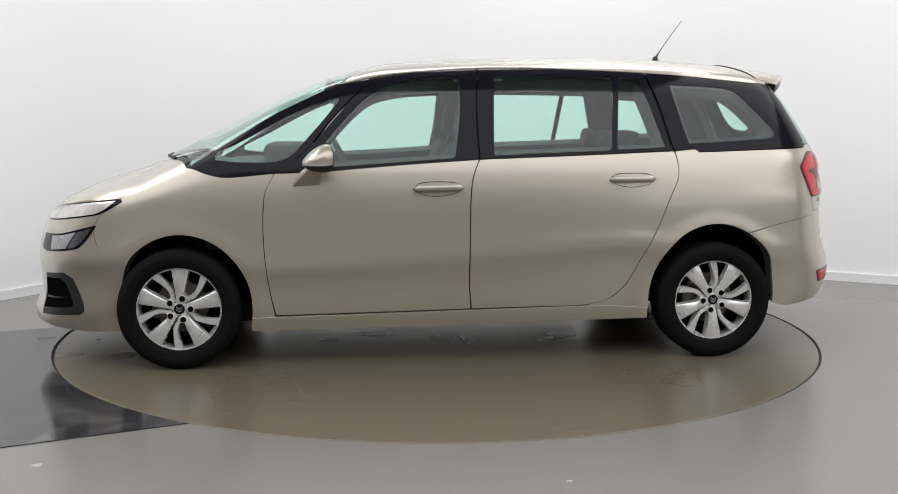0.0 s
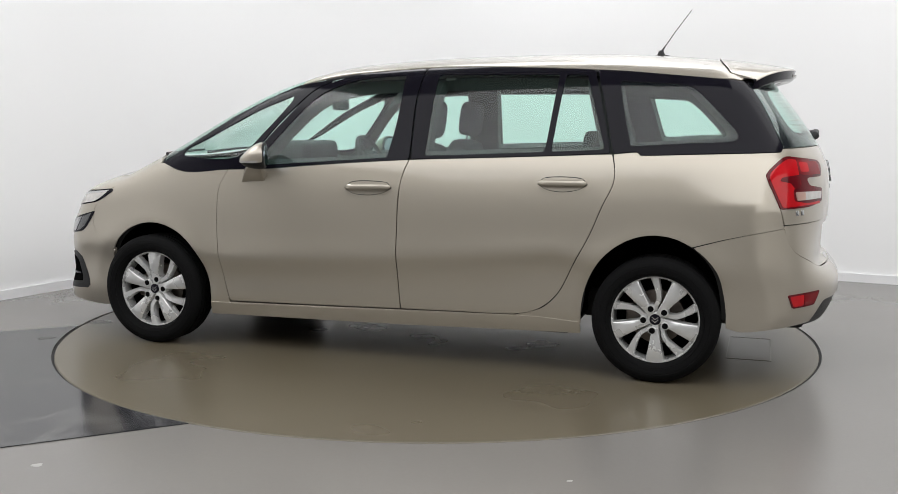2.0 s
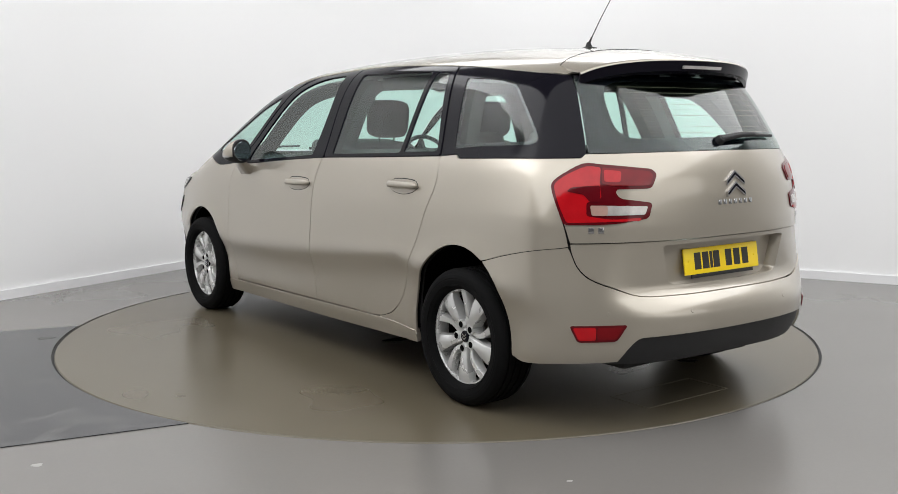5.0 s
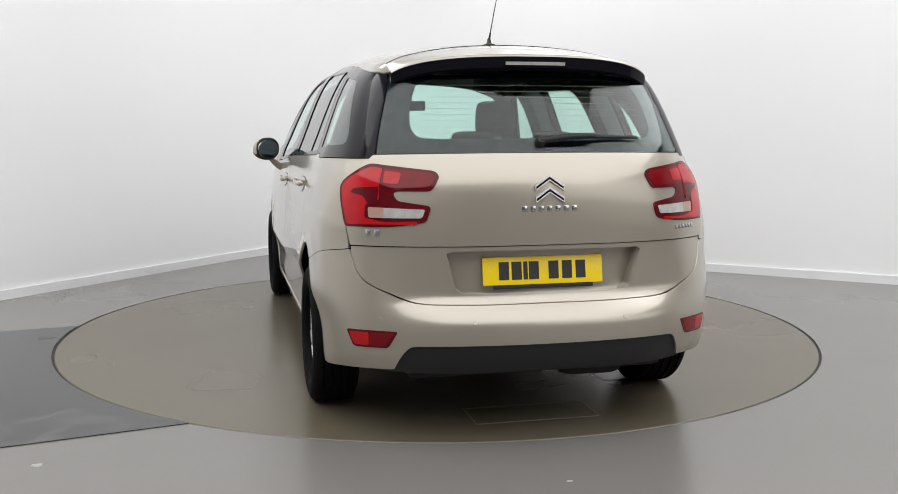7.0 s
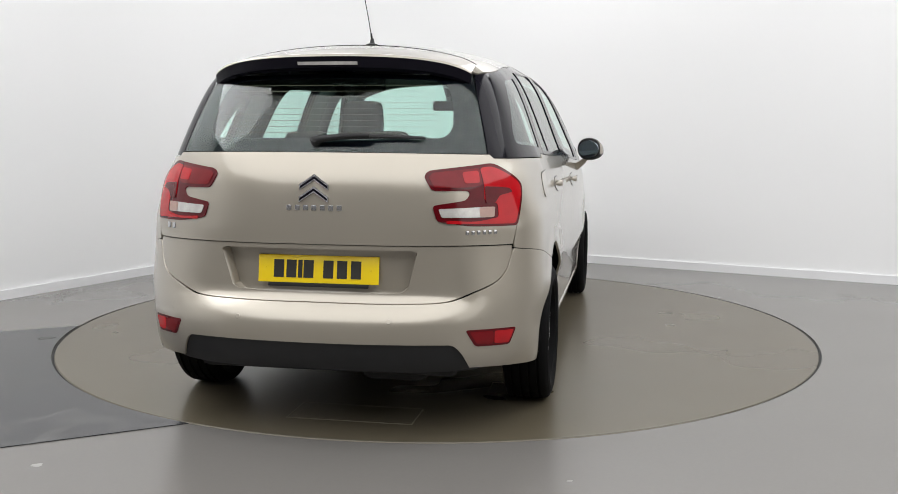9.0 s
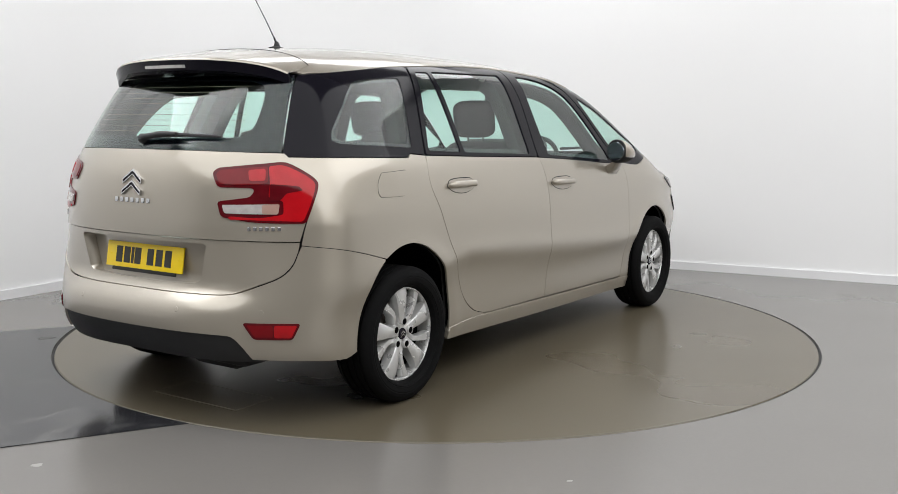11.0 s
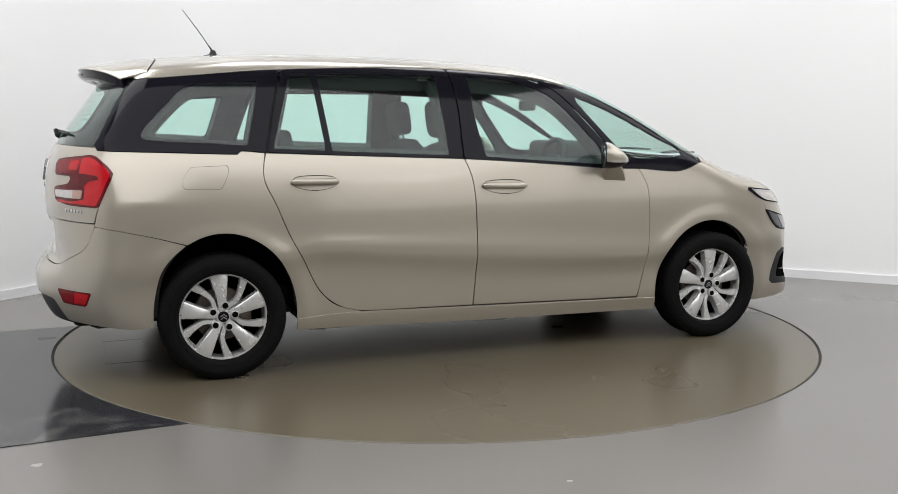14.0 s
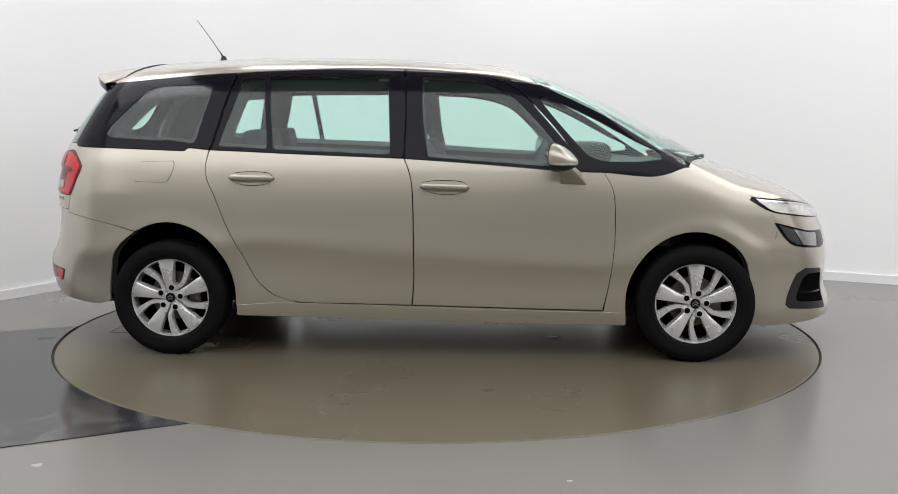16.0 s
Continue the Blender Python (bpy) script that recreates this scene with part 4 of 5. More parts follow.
def wheel(at, side, phase):
    """An alloy wheel with five broad and five slim spokes; local z points outwards."""
    m = pose(*at, -90 * side, 0, 0) if side > 0 else pose(*at, 90, 0, 0)
    bm = bmesh.new()
    add_lathe(bm, [(0.198, -0.15), (0.206, -0.06), (0.205, -0.045), (0.2095, -0.036), (0.2145, -0.036), (0.217, -0.042), (0.216, -0.055), (0.216, -0.17), (0.198, -0.17)], 72, closed=True)
    rim = part("wheel", bm, ALLOY, car, "silver alloy wheel", 35)
    rim.matrix_basis = m
    for k in range(5):
        a = k * 72 + phase

        def strut(points, widths, lows, tops):
            bm = bmesh.new()
            rows = []
            for (r, turn), w, lo, hi in zip(points, widths, lows, tops):
                t = radians(a + turn)
                d, e = Vector((math.cos(t), math.sin(t), 0)), Vector((-math.sin(t), math.cos(t), 0))
                rows.append([bm.verts.new(d * r + e * (sx * w * f) + Vector((0, 0, h))) for sx, f, h in
                             ((-1, 1.12, lo), (-1, 1.0, hi - 0.004), (-1, 0.82, hi), (1, 0.82, hi), (1, 1.0, hi - 0.004), (1, 1.12, lo))])
            for u, v in zip(rows, rows[1:]):
                for i in range(6):
                    j = (i + 1) % 6
                    bm.faces.new((u[i], u[j], v[j], v[i]))
            bm.faces.new(rows[0])
            bm.faces.new(rows[-1][::-1])
            bmesh.ops.recalc_face_normals(bm, faces=bm.faces)
            part("spoke", bm, ALLOY, rim)
        strut([(0.018, 0), (0.06, 0), (0.10, 0), (0.14, 0), (0.18, 0), (0.208, 0)], [0.014, 0.0185, 0.024, 0.031, 0.039, 0.045], [-0.11, -0.1, -0.088, -0.08, -0.072, -0.07],
              [-0.046, -0.040, -0.033, -0.030, -0.031, -0.037])
        strut([(0.040, 40), (0.062, 36), (0.085, 28), (0.105, 26.5), (0.13, 29), (0.165, 33), (0.208, 37)], [0.012, 0.012, 0.012, 0.012, 0.0125, 0.016, 0.021], [-0.11, -0.1, -0.095, -0.09, -0.085, -0.078, -0.07],
              [-0.058, -0.052, -0.047, -0.043, -0.041, -0.039, -0.040])
    bm = bmesh.new()
    add_lathe(bm, [(0, -0.05), (0.028, -0.05), (0.036, -0.054), (0.040, -0.064), (0.044, -0.11), (0, -0.11)], 40)
    for k in range(5):
        t = radians(k * 72 + phase + 58)
        add_lathe(bm, [(0.0150, -0.0365), (0.0180, -0.0365), (0.0205, -0.042), (0.0235, -0.105)], 20, pose(0.057 * math.cos(t), 0.057 * math.sin(t), 0))
    part("hub", bm, ALLOY, rim, "", 35)
    bm = bmesh.new()
    tread = []
    for h in (-0.045, -0.083, -0.121, -0.159):
        tread += [(0.312, h + 0.006), (0.304, h + 0.005), (0.304, h - 0.005), (0.312, h - 0.006)]
    add_lathe(bm, [(0.2145, -0.042), (0.219, -0.026), (0.2245, -0.012), (0.236, -0.004), (0.2385, -0.0055), (0.2405, -0.002), (0.262, 0.002), (0.266, 0.0005), (0.270, 0.002), (0.284, -0.002), (0.2865, -0.0045), (0.296, -0.008),
                   (0.304, -0.016), (0.310, -0.028)] + tread + [(0.310, -0.178), (0.302, -0.192), (0.27, -0.205), (0.2145, -0.19)], 96, closed=True)
    part("tyre", bm, TYRE, rim, "black road tyre", 25)
    bm = bmesh.new()
    add_lathe(bm, [(0, -0.039), (0.024, -0.0395), (0.027, -0.043), (0.027, -0.06)], 32)
    part("hub_cap", bm, BLACK_GLOSS, rim, "gloss black hub cap")
    bm = bmesh.new()
    for dz in (0.006, -0.008):
        add_prism(bm, [(-0.016, dz - 0.008), (0, dz + 0.004), (0.016, dz - 0.008), (0.016, dz - 0.002), (0, dz + 0.010), (-0.016, dz - 0.002)], -0.040, -0.0375)
    part("hub_badge", bm, CHROME, rim, "small chrome double chevron")
    for k in range(5):
        bm = bmesh.new()
        t = radians(k * 72 + phase + 58)
        add_lathe(bm, [(0, -0.0355), (0.0085, -0.0355), (0.010, -0.037), (0.0155, -0.0375), (0.0155, -0.09)], 16, pose(0.057 * math.cos(t), 0.057 * math.sin(t), 0))
        part("wheel_bolt", bm, LINER, rim, "dark recessed wheel bolt")
    bm = bmesh.new()
    add_lathe(bm, [(0, -0.118), (0.07, -0.118), (0.075, -0.125), (0.135, -0.127), (0.137, -0.15), (0, -0.15)], 48)
    add_box(bm, 0.075, 0.15, -0.06, 0.06, -0.16, -0.108, 0.012)
    part("brake", bm, STEEL, rim, "dull steel brake disc")
    bm = bmesh.new()
    add_lathe(bm, [(0.197, -0.10), (0.19, -0.165), (0, -0.17)], 48)
    part("wheel_back", bm, LINER, rim, "dark inner barrel")


for side in LEFT_RIGHT:
    wheel((1.42, side * 0.883, 0.312), side, 51 if side > 0 else 18)
    wheel((-1.42, side * 0.883, 0.312), side, 19 if side > 0 else 23)


def egg(cx, cy, cz, rx, ry, rz, keep, turn=0.0, power=2.3, rings=40, sides=64):
    """A rounded housing, flat at its back; keep picks its faces by their middle."""
    bm = bmesh.new()
    grid = []
    for i in range(rings + 1):
        u = -math.pi / 2 + math.pi * i / rings
        ring = []
        for j in range(sides):
            v = math.tau * j / sides
            q = [math.cos(u) * math.cos(v), math.cos(u) * math.sin(v), math.sin(u)]
            size = sum(abs(c) ** power for c in q) ** (1 / power)
            q = [c / size for c in q]
            x = max(q[0], -0.55)
            ahead = (x + 0.55) / 1.55
            high = q[2] * (1 - 0.62 * ahead ** 1.3) - 0.30 * ahead ** 1.5 if q[2] > 0 else q[2] * (1 - 0.45 * ahead) - 0.30 * ahead ** 1.5
            ring.append(bm.verts.new((cx + rx * x, cy + ry * q[1] * (1 - 0.2 * ahead), cz + rz * high)))
        grid.append(ring)
    for u, v in zip(grid, grid[1:]):
        for j in range(sides):
            bm.faces.new((u[j], u[(j + 1) % sides], v[(j + 1) % sides], v[j]))
    bmesh.ops.remove_doubles(bm, verts=bm.verts[:], dist=0.0004)
    bmesh.ops.delete(bm, geom=[f for f in bm.faces if not keep(f.calc_center_median())], context="FACES")
    bmesh.ops.transform(bm, matrix=pose(cx, cy, cz) @ pose(0, 0, 0, 0, 0, turn) @ pose(-cx, -cy, -cz), verts=bm.verts[:])
    return bm


def door_mirror(side):
    c, turn = (0.690, side * 0.944, 1.088), 20 * side
    cap = part("door_mirror", egg(*c, 0.088, 0.088, 0.080, lambda p: p.z > 1.056 and p.x > 0.650, turn, rings=90), PAINT, car, "painted door mirror cap")
    part("housing", egg(*c, 0.086, 0.086, 0.078, lambda p: p.z <= 1.062 or p.x < 0.656, turn, rings=60), BLACK_PLASTIC, cap, "black lower mirror housing")
    part("indicator", egg(*c, 0.0895, 0.0895, 0.0812, lambda p: 1.052 < p.z < 1.064 and p.x > 0.672, turn, rings=140), CLEAR_LAMP, cap, "clear indicator strip")
    bm = bmesh.new()
    add_lathe(bm, [(0, 0.004), (0.96, 0.004), (1.0, 0)], 40, pose(*c) @ pose(0, 0, 0, 0, 0, turn) @ pose(-0.0495, 0, 0, 0, -90, 0) @ Matrix.Diagonal((0.058, 0.072, 1, 1)))
    part("mirror_glass", bm, MIRROR, cap, "silvered mirror glass")
    bm = bmesh.new()
    p, n = skin(0.73, 0.975, side)
    foot = [p + Vector((0.11, 0, 0.005)), p + Vector((-0.05, 0, 0.015)), p + Vector((-0.03, 0, -0.045)), p + Vector((0.125, 0, -0.055))]
    head = [Vector((0.76, side * 0.915, 1.045)), Vector((0.67, side * 0.915, 1.045)), Vector((0.675, side * 0.93, 1.025)), Vector((0.755, side * 0.93, 1.025))]
    low, mid, high = [bm.verts.new(v - n * 0.02) for v in foot], [bm.verts.new((a * 0.45 + b * 0.55)) for a, b in zip(foot, head)], [bm.verts.new(v) for v in head]
    for u, v in ((low, mid), (mid, high)):
        for i in range(4):
            bm.faces.new((u[i], u[(i + 1) % 4], v[(i + 1) % 4], v[i]))
    bm.faces.new(low)
    bm.faces.new(high)
    bmesh.ops.bevel(bm, geom=bm.edges[:], offset=0.006, segments=2, profile=0.5, affect="EDGES")
    part("mirror_foot", bm, PAINT, cap)


def door_handle(s0, s1, z0, z1, side):
    """A pull handle over a flat cup, whose dark rim is its painted shade."""
    cup = panel("handle_cup_shade", [(s0 + 0.006, z0 - 0.004), (s0 - 0.02, z0 + 0.026), (s0 - 0.07, (z0 + z1) / 2 + 0.034), (s1 + 0.07, (z0 + z1) / 2 + 0.034), (s1 + 0.02, z1 + 0.024), (s1 - 0.005, z1 - 0.004),
                               (s1 + 0.04, z1 - 0.03), ((s0 + s1) / 2, (z0 + z1) / 2 - 0.042), (s0 - 0.04, z0 - 0.03)], SHELL, car, "dark rim painted as the shade of the handle cup", side=side, inset=-0.0012, depth=0.003, step=0.02)
    panel("cup_face", [(s0 + 0.001, z0 - 0.004), (s0 - 0.022, z0 + 0.024), (s0 - 0.07, (z0 + z1) / 2 + 0.0295), (s1 + 0.07, (z0 + z1) / 2 + 0.0295), (s1 + 0.022, z1 + 0.022), (s1, z1 - 0.004),
                       (s1 + 0.04, z1 - 0.027), ((s0 + s1) / 2, (z0 + z1) / 2 - 0.038), (s0 - 0.04, z0 - 0.027)], PAINT, cup, side=side, inset=-0.003, depth=0.003, step=0.015, grow=0.0005)
    bm = bmesh.new()
    rows, steps, sides = [], 16, 12
    for k in range(steps + 1):
        t = k / steps
        s, z = s0 + (s1 - s0) * t, z0 + (z1 - z0) * t
        p, n = skin(s, z, side)
        lift = 0.012 + 0.018 * min(1, math.sin(math.pi * t) * 2.6)
        grip = max(0.25, min(1, math.sin(math.pi * t) * 4.5)) ** 0.6
        up = Vector((0, 0, 1)) - n * n.z
        up.normalize()
        rows.append([bm.verts.new(p + n * (lift + 0.009 * math.cos(j * math.tau / sides)) + up * (0.0155 * grip * math.sin(j * math.tau / sides))) for j in range(sides)])
    for u, v in zip(rows, rows[1:]):
        for j in range(sides):
            bm.faces.new((u[j], u[(j + 1) % sides], v[(j + 1) % sides], v[j]))
    bm.faces.new(rows[0])
    bm.faces.new(rows[-1])
    part("door_handle", bm, PAINT, cup, angle=60)


for side in LEFT_RIGHT:
    door_mirror(side)
    door_handle(0.210, -0.045, 0.925, 0.931, side)
    door_handle(-0.832, -1.072, 0.968, 0.970, side)

# aerial
bm = bmesh.new()
add_lathe(bm, [(0, 0.03), (0.008, 0.028), (0.014, 0.006), (0.034, 0.0), (0.034, -0.02)], 20, pose(-1.325, 0, 1.634) @ Matrix.Diagonal((1.5, 0.8, 1, 1)))
add_tube(bm, [(-1.325, 0, 1.65), (-1.345, 0, 1.685)], 0.006, 8, 0.004)
aerial = part("aerial", bm, BLACK_PLASTIC, car, "black roof aerial")
bm = bmesh.new()
add_tube(bm, [(-1.343, 0, 1.68), (-1.40, 0, 1.765), (-1.483, 0, 1.877)], 0.0026, 8, 0.0018)
part("mast", bm, BLACK_PLASTIC, aerial, "thin aerial mast")

# number plate, with plain bars for its characters
plate_at = seated(Vector((-2.172, 0.004, 0.687)), Vector((-0.985, 0, 0.17)))
bm = bmesh.new()
add_box(bm, -0.252, 0.252, -0.056, 0.056, -0.004, 0.003, 0.002)
plate = part("number_plate", bm, YELLOW, car, "yellow number plate")
plate.matrix_basis = plate_at
for k, x in enumerate((-0.165, -0.112, -0.075, -0.040, 0.043, 0.100, 0.158)):
    bm = bmesh.new()
    w = 0.009 if k == 2 else 0.021
    add_box(bm, x - w, x + w, -0.036, 0.036, 0.003, 0.0042)
    part("character_bar", bm, INK, plate, "plain dark bar")
for x in (-0.222, 0.222):
    bm = bmesh.new()
    add_lathe(bm, [(0, 0.0055), (0.005, 0.005), (0.006, 0.003)], 12, pose(x, 0, 0))
    part("plate_screw", bm, YELLOW, plate)
bm = bmesh.new()
add_box(bm, -0.21, 0.21, -0.072, -0.052, -0.006, 0.001, 0.002)
part("plate_holder", bm, BLACK_PLASTIC, plate, "black plate holder edge")

# tail badges, as plain shapes
p, n = skin(TAIL, 1.018)
emblem_at = seated(p, n)
bm = bmesh.new()
for dz in (0.024, -0.024):
    add_prism(bm, [(-0.060, dz - 0.034), (0, dz + 0.006), (0.060, dz - 0.034), (0.060, dz - 0.012), (0, dz + 0.030), (-0.060, dz - 0.012)], -0.006, 0.008)
emblem = part("tail_emblem", bm, CHROME, tailgate, "chrome double chevron emblem")
emblem.matrix_basis = emblem_at
bm = bmesh.new()
for dz in (0.024, -0.024):
    add_prism(bm, [(-0.056, dz - 0.0265), (0, dz + 0.0115), (0.056, dz - 0.0265), (0.056, dz - 0.0180), (0, dz + 0.0215), (-0.056, dz - 0.0180)], 0.008, 0.0095)
part("emblem_face", bm, BLACK_GLOSS, emblem, "black chevron faces")


def letter_bars(name, s0, s1, z, high, count, side=1):
    """A badge as a row of small plain chrome bars."""
    for k in range(count):
        s = s0 + (s1 - s0) * (k + 0.5) / count
        p, n = skin(s, z, side)
        bm = bmesh.new()
        w = abs(s1 - s0) / count * 0.34
        add_box(bm, -w, w, -high / 2, high / 2, -0.004, 0.003, 0.001)
        part(name, bm, CHROME, tailgate, "small chrome badge bar").matrix_basis = seated(p, n)


letter_bars("badge_bar", TAIL - 0.105, TAIL + 0.105, 0.940, 0.021, 7)
letter_bars("model_badge_bar", -1.985, -2.05, 0.842, 0.024, 2)
letter_bars("script_badge_bar", -1.99, -2.11, 0.842, 0.016, 6, -1)

# rear wiper
bm = bmesh.new()
w0, wn = skin(TAIL - 0.0, 1.20)
w1, _ = skin(TAIL - 0.2, 1.205)
w2, _ = skin(TAIL - 0.40, 1.205)
add_tube(bm, [w0 + wn * 0.016 + Vector((0, 0.02, -0.005)), (w0 + w1) / 2 + wn * 0.032, w1 + wn * 0.032], 0.015, 10, 0.010)
wiper = part("rear_wiper", bm, BLACK_PLASTIC, car, "black rear wiper")
bm = bmesh.new()
add_tube(bm, [w0 + wn * 0.014 + Vector((0, -0.03, 0.006)), w1 + wn * 0.014 + Vector((0, 0, 0.006)), w2 + wn * 0.014], 0.011, 8, 0.006)
part("blade", bm, BLACK_PLASTIC, wiper, "wiper blade")
bm = bmesh.new()
add_lathe(bm, [(0, 0.028), (0.015, 0.027), (0.021, 0.018), (0.021, 0.0)], 20, seated(w0 + Vector((0, 0.015, -0.005)), wn))
part("pivot", bm, BLACK_PLASTIC, wiper, "wiper pivot cap")

# front wipers at the foot of the screen
for y0, y1 in ((0.62, 0.05), (-0.05, -0.62)):
    bm = bmesh.new()
    foot = over(np.array([1.60 - 0.35 * y0 * y0, 1.58 - 0.33 * ((y0 + y1) / 2) ** 2, 1.565 - 0.3 * y1 * y1]), np.array([y0, (y0 + y1) / 2, y1]))
    add_tube(bm, [Vector(p) + Vector((-0.015, 0, 0.012)) for p in foot], 0.010, 8, 0.006)
    part("front_wiper", bm, BLACK_PLASTIC, car, "black front wiper arm")

# small bumper fittings
for s, side in ((-2.06, 1), (-2.06, -1), (-2.36, 1), (-2.36, -1)):
    p, n = skin(s, 0.505, side)
    bm = bmesh.new()
    add_lathe(bm, [(0, 0.0003), (0.009, 0.0002), (0.0115, -0.002), (0.0115, -0.004)], 20, seated(p, n))
    part("parking_sensor", bm, PAINT, car)

# ---- cabin ----
panel("headliner", mirrored_top([(0.46, 0.0), (0.48, 0.35), (0.52, 0.45), (0.2, 0.52), (-0.4, 0.54), (-1.2, 0.52), (-1.70, 0.45), (-1.76, 0.0)]), LINING, car, "pale cloth headliner", top=True, inset=0.055, depth=0.015, step=0.06)
bm = bmesh.new()
add_box(bm, -1.02, 1.02, -0.72, 0.72, 0.27, 0.33, 0.01)
add_box(bm, -2.0, -0.98, -0.50, 0.50, 0.31, 0.78, 0.05)
part("cabin_floor", bm, TRIM, car, "dark cabin floor and boot")


def cushion(bm, w, d, h, m, bulge=0.012):
    """A padded block: w across, d thick, h tall, from its base upwards."""
    start = len(bm.verts)
    made = bmesh.ops.create_cube(bm, size=1)["verts"]
    edges = list({e for v in made for e in v.link_edges})
    bmesh.ops.subdivide_edges(bm, edges=edges, cuts=5, use_grid_fill=True)
    bm.verts.ensure_lookup_table()
    for v in bm.verts[start:]:
        q = v.co * 2
        size = (abs(q.x) ** 5 + abs(q.y) ** 5 + abs(q.z) ** 5) ** 0.2
        q = q / max(size, 1e-6) * max(abs(q.x), abs(q.y), abs(q.z))
        swell = 1 + bulge * 10 * (1 - q.y ** 2) * (1 - q.z ** 2)
        v.co = m @ Vector((q.x * d / 2 * swell, q.y * w / 2, (q.z + 1) * h / 2))
    return bm


def seat(x, y, wide, back, head=True, lean=-14, base=0.33, pillow=(0.24, 0.10, 0.2, 0.05)):
    """A cabin seat: cushion, backrest, headrest."""
    bm = bmesh.new()
    cushion(bm, wide, 0.52, 0.17, pose(x + 0.22, y, base + 0.12))
    add_box(bm, x, x + 0.42, y - wide * 0.4, y + wide * 0.4, base - 0.02, base + 0.14, 0.02)
    s = part("seat", bm, CLOTH, car, "charcoal cloth seat")
    bm = bmesh.new()
    tilt = pose(x - 0.02, y, base + 0.18, 0, lean, 0)
    cushion(bm, wide, 0.16, back, tilt)
    part("backrest", bm, CLOTH, s)
    if head:
        w, d, h, gap = pillow
        bm = bmesh.new()
        cushion(bm, w, d, h, tilt @ pose(0, 0, back + gap, 0, 6, 0))
        rest = part("headrest", bm, CLOTH, s)
        for dy in (-0.05, 0.05):
            bm = bmesh.new()
            add_tube(bm, [tilt @ Vector((0, dy, back - 0.03)), tilt @ Vector((0, dy, back + gap + 0.03))], 0.006, 8)
            part("headrest_post", bm, CHROME, rest, "chrome headrest post")


for y in (0.385, -0.385):
    seat(0.085, y, 0.50, 0.66, pillow=(0.245, 0.105, 0.21, 0.03))
for y in (0.43, 0.0, -0.43):
    seat(-0.86, y, 0.40, 0.60, pillow=(0.22, 0.09, 0.13, 0.0))

bm = bmesh.new()
steps = 14
rows = []
for k in range(steps + 1):
    y = -0.70 + 1.40 * k / steps
    curve = 0.20 * (abs(y) / 0.7) ** 2
    rows.append([bm.verts.new((x, y, z)) for x, z in ((0.70, 0.62), (0.66, 0.80), (0.70, 0.95), (0.76, 1.01), (0.95, 1.035), (1.15, 1.045), (1.50 - curve, 1.03), (1.50 - curve, 0.6))])
for u, v in zip(rows, rows[1:]):
    for i in range(7):
        bm.faces.new((u[i], u[i + 1], v[i + 1], v[i]))
bm.faces.new(rows[0])
bm.faces.new(rows[-1])
dash = part("dashboard", bm, TRIM, car, "dark grey dashboard", 60)
bm = bmesh.new()
add_box(bm, 0.74, 1.02, -0.26, 0.26, 1.02, 1.145, 0.04, segments=4)
part("instrument_hood", bm, TRIM, dash, "rounded instrument hood")
bm = bmesh.new()
wheel_at = pose(0.55, -0.385, 1.0, 0, -62, 0)
ring_pts = [wheel_at @ Vector((0.185 * math.cos(a * math.tau / 36), 0.185 * math.sin(a * math.tau / 36), 0)) for a in range(37)]
add_tube(bm, ring_pts, 0.0145, 10, cap=False)
steer = part("steering_wheel", bm, BLACK_PLASTIC, car, "black steering wheel")
bm = bmesh.new()
add_box(bm, -0.10, 0.10, -0.075, 0.075, -0.05, 0.0, 0.02, wheel_at)
for a in (0, 180, 250, 290):
    add_box(bm, 0.05, 0.18, -0.014, 0.014, -0.02, -0.006, 0.004, wheel_at @ pose(0, 0, 0, 0, 0, a))
add_tube(bm, [wheel_at @ Vector((0, 0, -0.03)), wheel_at @ Vector((0, 0, -0.3))], 0.04, 12)
part("wheel_boss", bm, BLACK_PLASTIC, steer, "wheel boss and spokes")
bm = bmesh.new()
add_box(bm, 0.60, 0.625, -0.105, 0.105, 1.335, 1.40, 0.012, segments=3)
inner = part("rear_view_mirror", bm, BLACK_PLASTIC, car, "black rear-view mirror")
bm = bmesh.new()
add_tube(bm, [(0.625, 0, 1.375), (0.66, 0, 1.43), (0.62, 0, 1.50)], 0.012, 8, 0.04)
part("mirror_stalk", bm, BLACK_PLASTIC, inner, "mirror stalk")
# the glass is black: the cabin's dark reflection is put into its colour
bm = bmesh.new()
add_box(bm, 0.598, 0.5995, -0.096, 0.096, 1.342, 1.393, 0.0)
part("mirror_glass", bm, BLACK_GLOSS, inner, "mirror glass, black for its dark reflection")

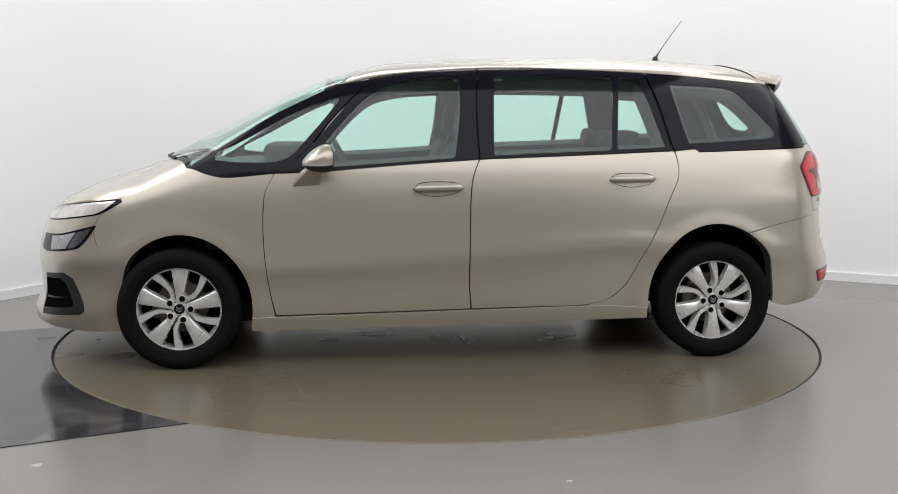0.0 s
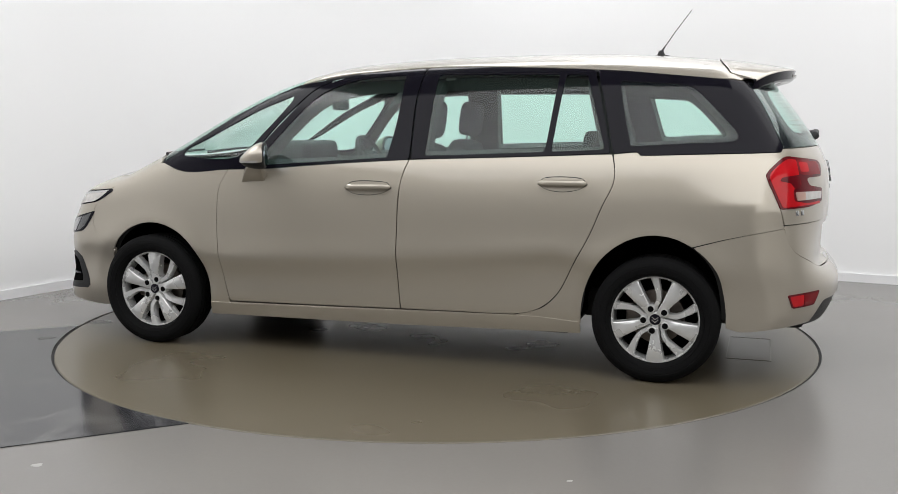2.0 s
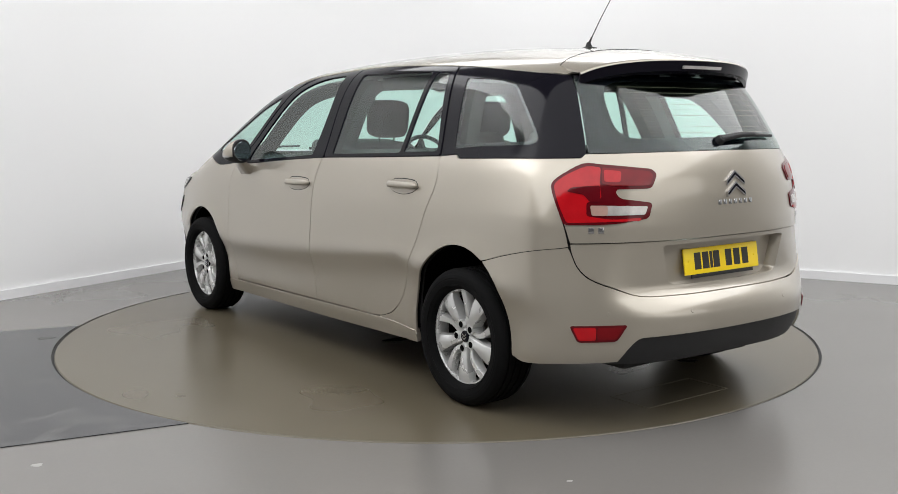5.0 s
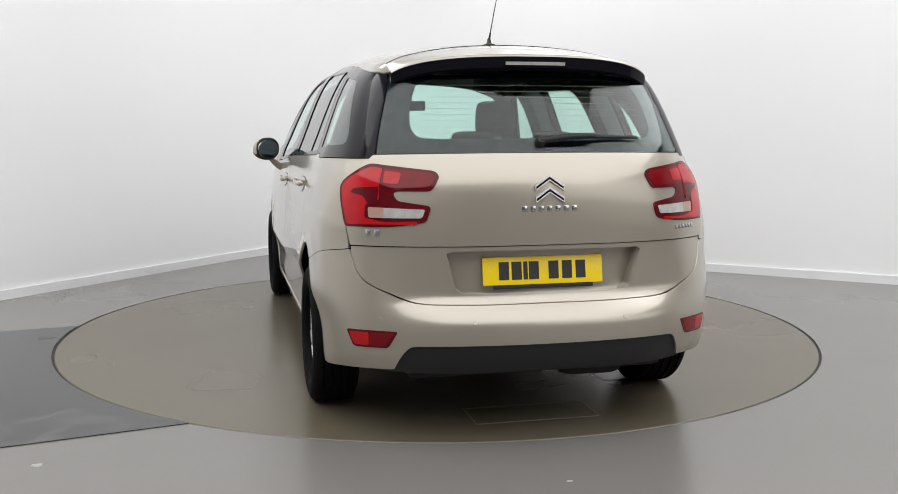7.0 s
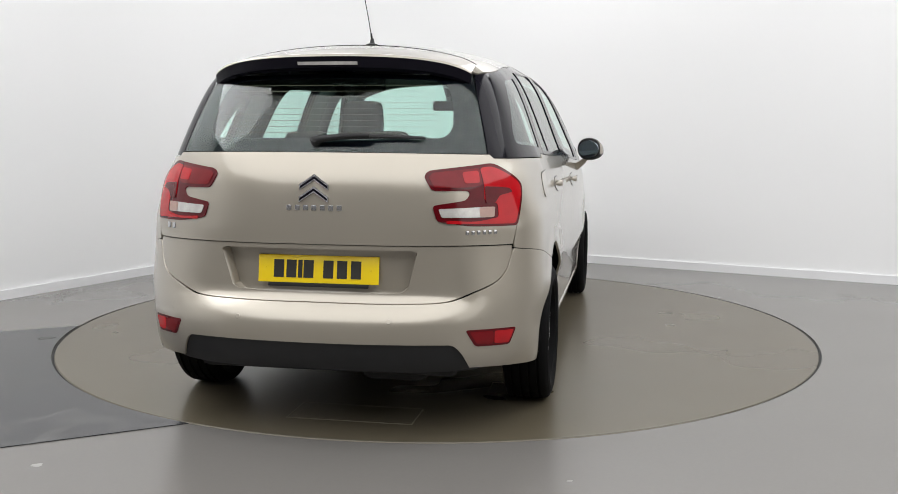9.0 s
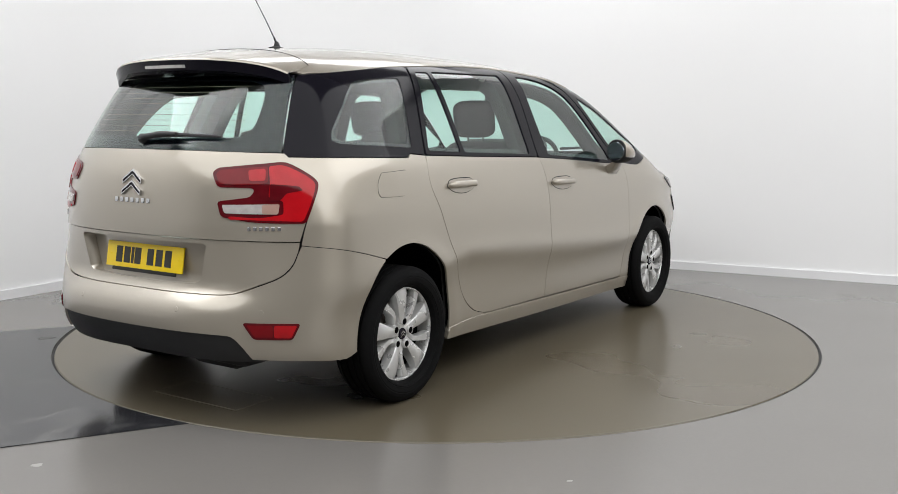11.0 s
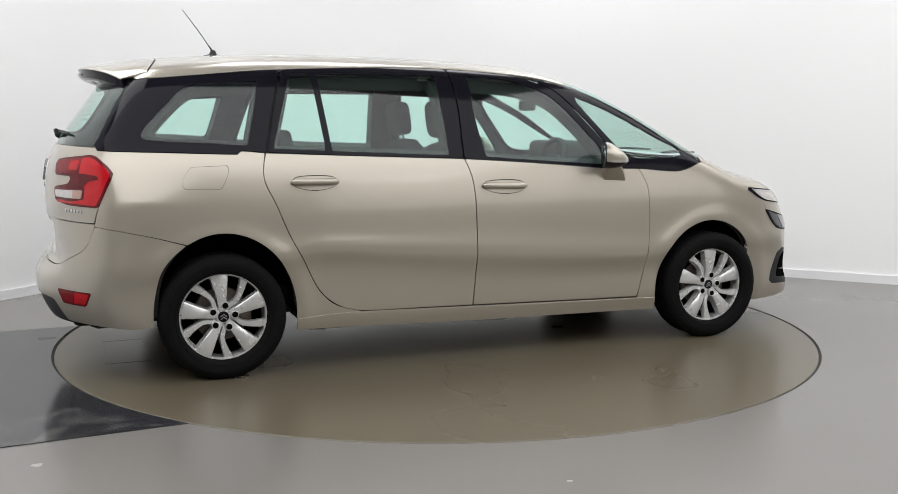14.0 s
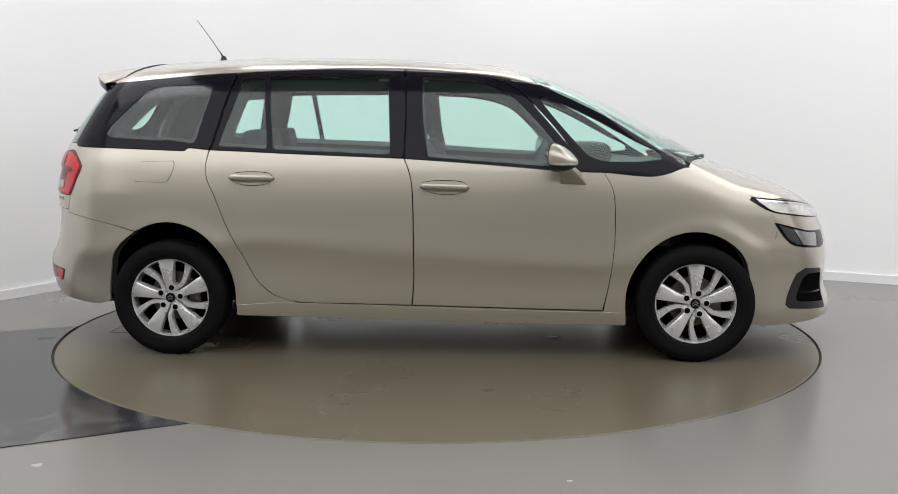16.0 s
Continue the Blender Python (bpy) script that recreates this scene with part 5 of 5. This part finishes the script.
# ---- marks on the turntable ----
def lid(x0, x1, y0, y1, m):
    bm = bmesh.new()
    add_box(bm, x0, x1, y0, y1, 0.0002, 0.0008)
    plate = part("access_lid", bm, TABLE, turntable, "flush steel access lid")
    plate.matrix_basis = m
    for a, b, c, d in ((x0 - 0.006, x0 - 0.001, y0 - 0.006, y1 + 0.006), (x1 + 0.001, x1 + 0.006, y0 - 0.006, y1 + 0.006), (x0 - 0.001, x1 + 0.001, y0 - 0.006, y0 - 0.001), (x0 - 0.001, x1 + 0.001, y1 + 0.001, y1 + 0.006)):
        bm = bmesh.new()
        add_box(bm, a, b, c, d, 0.0002, 0.0018)
        part("lid_frame", bm, LID_EDGE, plate, "steel lid frame, its glint put into the colour")


on_table = pose(AXIS_X, AXIS_Y, 0)
lid(-1.97, -1.745, -0.33, 0.22, on_table @ pose(0, 0, 0, 0, 0, 0))
lid(-1.42, -1.24, -0.70, -0.58, on_table)


def blotch(name, cx, cy, size, seed, material, parent, label, stretch=1.0, turn=0.0):
    """A flat irregular mark on the floor."""
    rng = random.Random(seed)
    bm = bmesh.new()
    pts = []
    for k in range(28):
        a = k * math.tau / 28
        r = size * (0.62 + 0.28 * noise.noise(Vector((math.cos(a) * 1.7 + seed, math.sin(a) * 1.7, seed * 0.37))) + rng.uniform(-0.06, 0.1))
        x, y = r * math.cos(a) * stretch, r * math.sin(a)
        c, s = math.cos(radians(turn)), math.sin(radians(turn))
        pts.append((cx + c * x - s * y, cy + s * x + c * y))
    add_prism(bm, pts, 0.0002, 0.0008)
    return tagged(part(name, bm, material, parent), label)


for k, (x, y, size, stretch, turn) in enumerate(((0.0, 0.22, 0.09, 1.3, 20), (-0.72, 0.22, 0.13, 1.2, 70), (0.70, -0.30, 0.05, 1.2, 0), (-0.60, 0.36, 0.06, 1.5, 30), (0.40, 0.12, 0.05, 2.0, 10), (-1.50, -0.62, 0.05, 1.8, 60))):
    blotch("oil_stain", x + AXIS_X, y + AXIS_Y, size, k + 3, STAIN, turntable, "dark oily stain", stretch, turn)
for k, (x, y, size) in enumerate(((0.472, -2.651, 0.012), (-1.501, -2.477, 0.028))):
    tagged(blotch("floor_mark", x, y, size, k + 20, CHIP, None, "", 1.4), "small pale mark on the grey floor", "floor mark")
tagged(blotch("floor_mark", -2.30, -0.32, 0.055, 31, STAIN, None, "", 1.5, 30), "dark oily mark beside the turntable", "floor mark").location.z = 0.004



def motions():
    """Turns the car and the turntable about the table's axis."""
    walk(turntable, [(t, pose(0, 0, 0, 0, 0, a)) for t, a in HEADING])
    walk(car, [(t, pose(0, 0, 0, 0, 0, a) @ pose(AXIS_X, AXIS_Y, 0)) for t, a in HEADING])


motions()
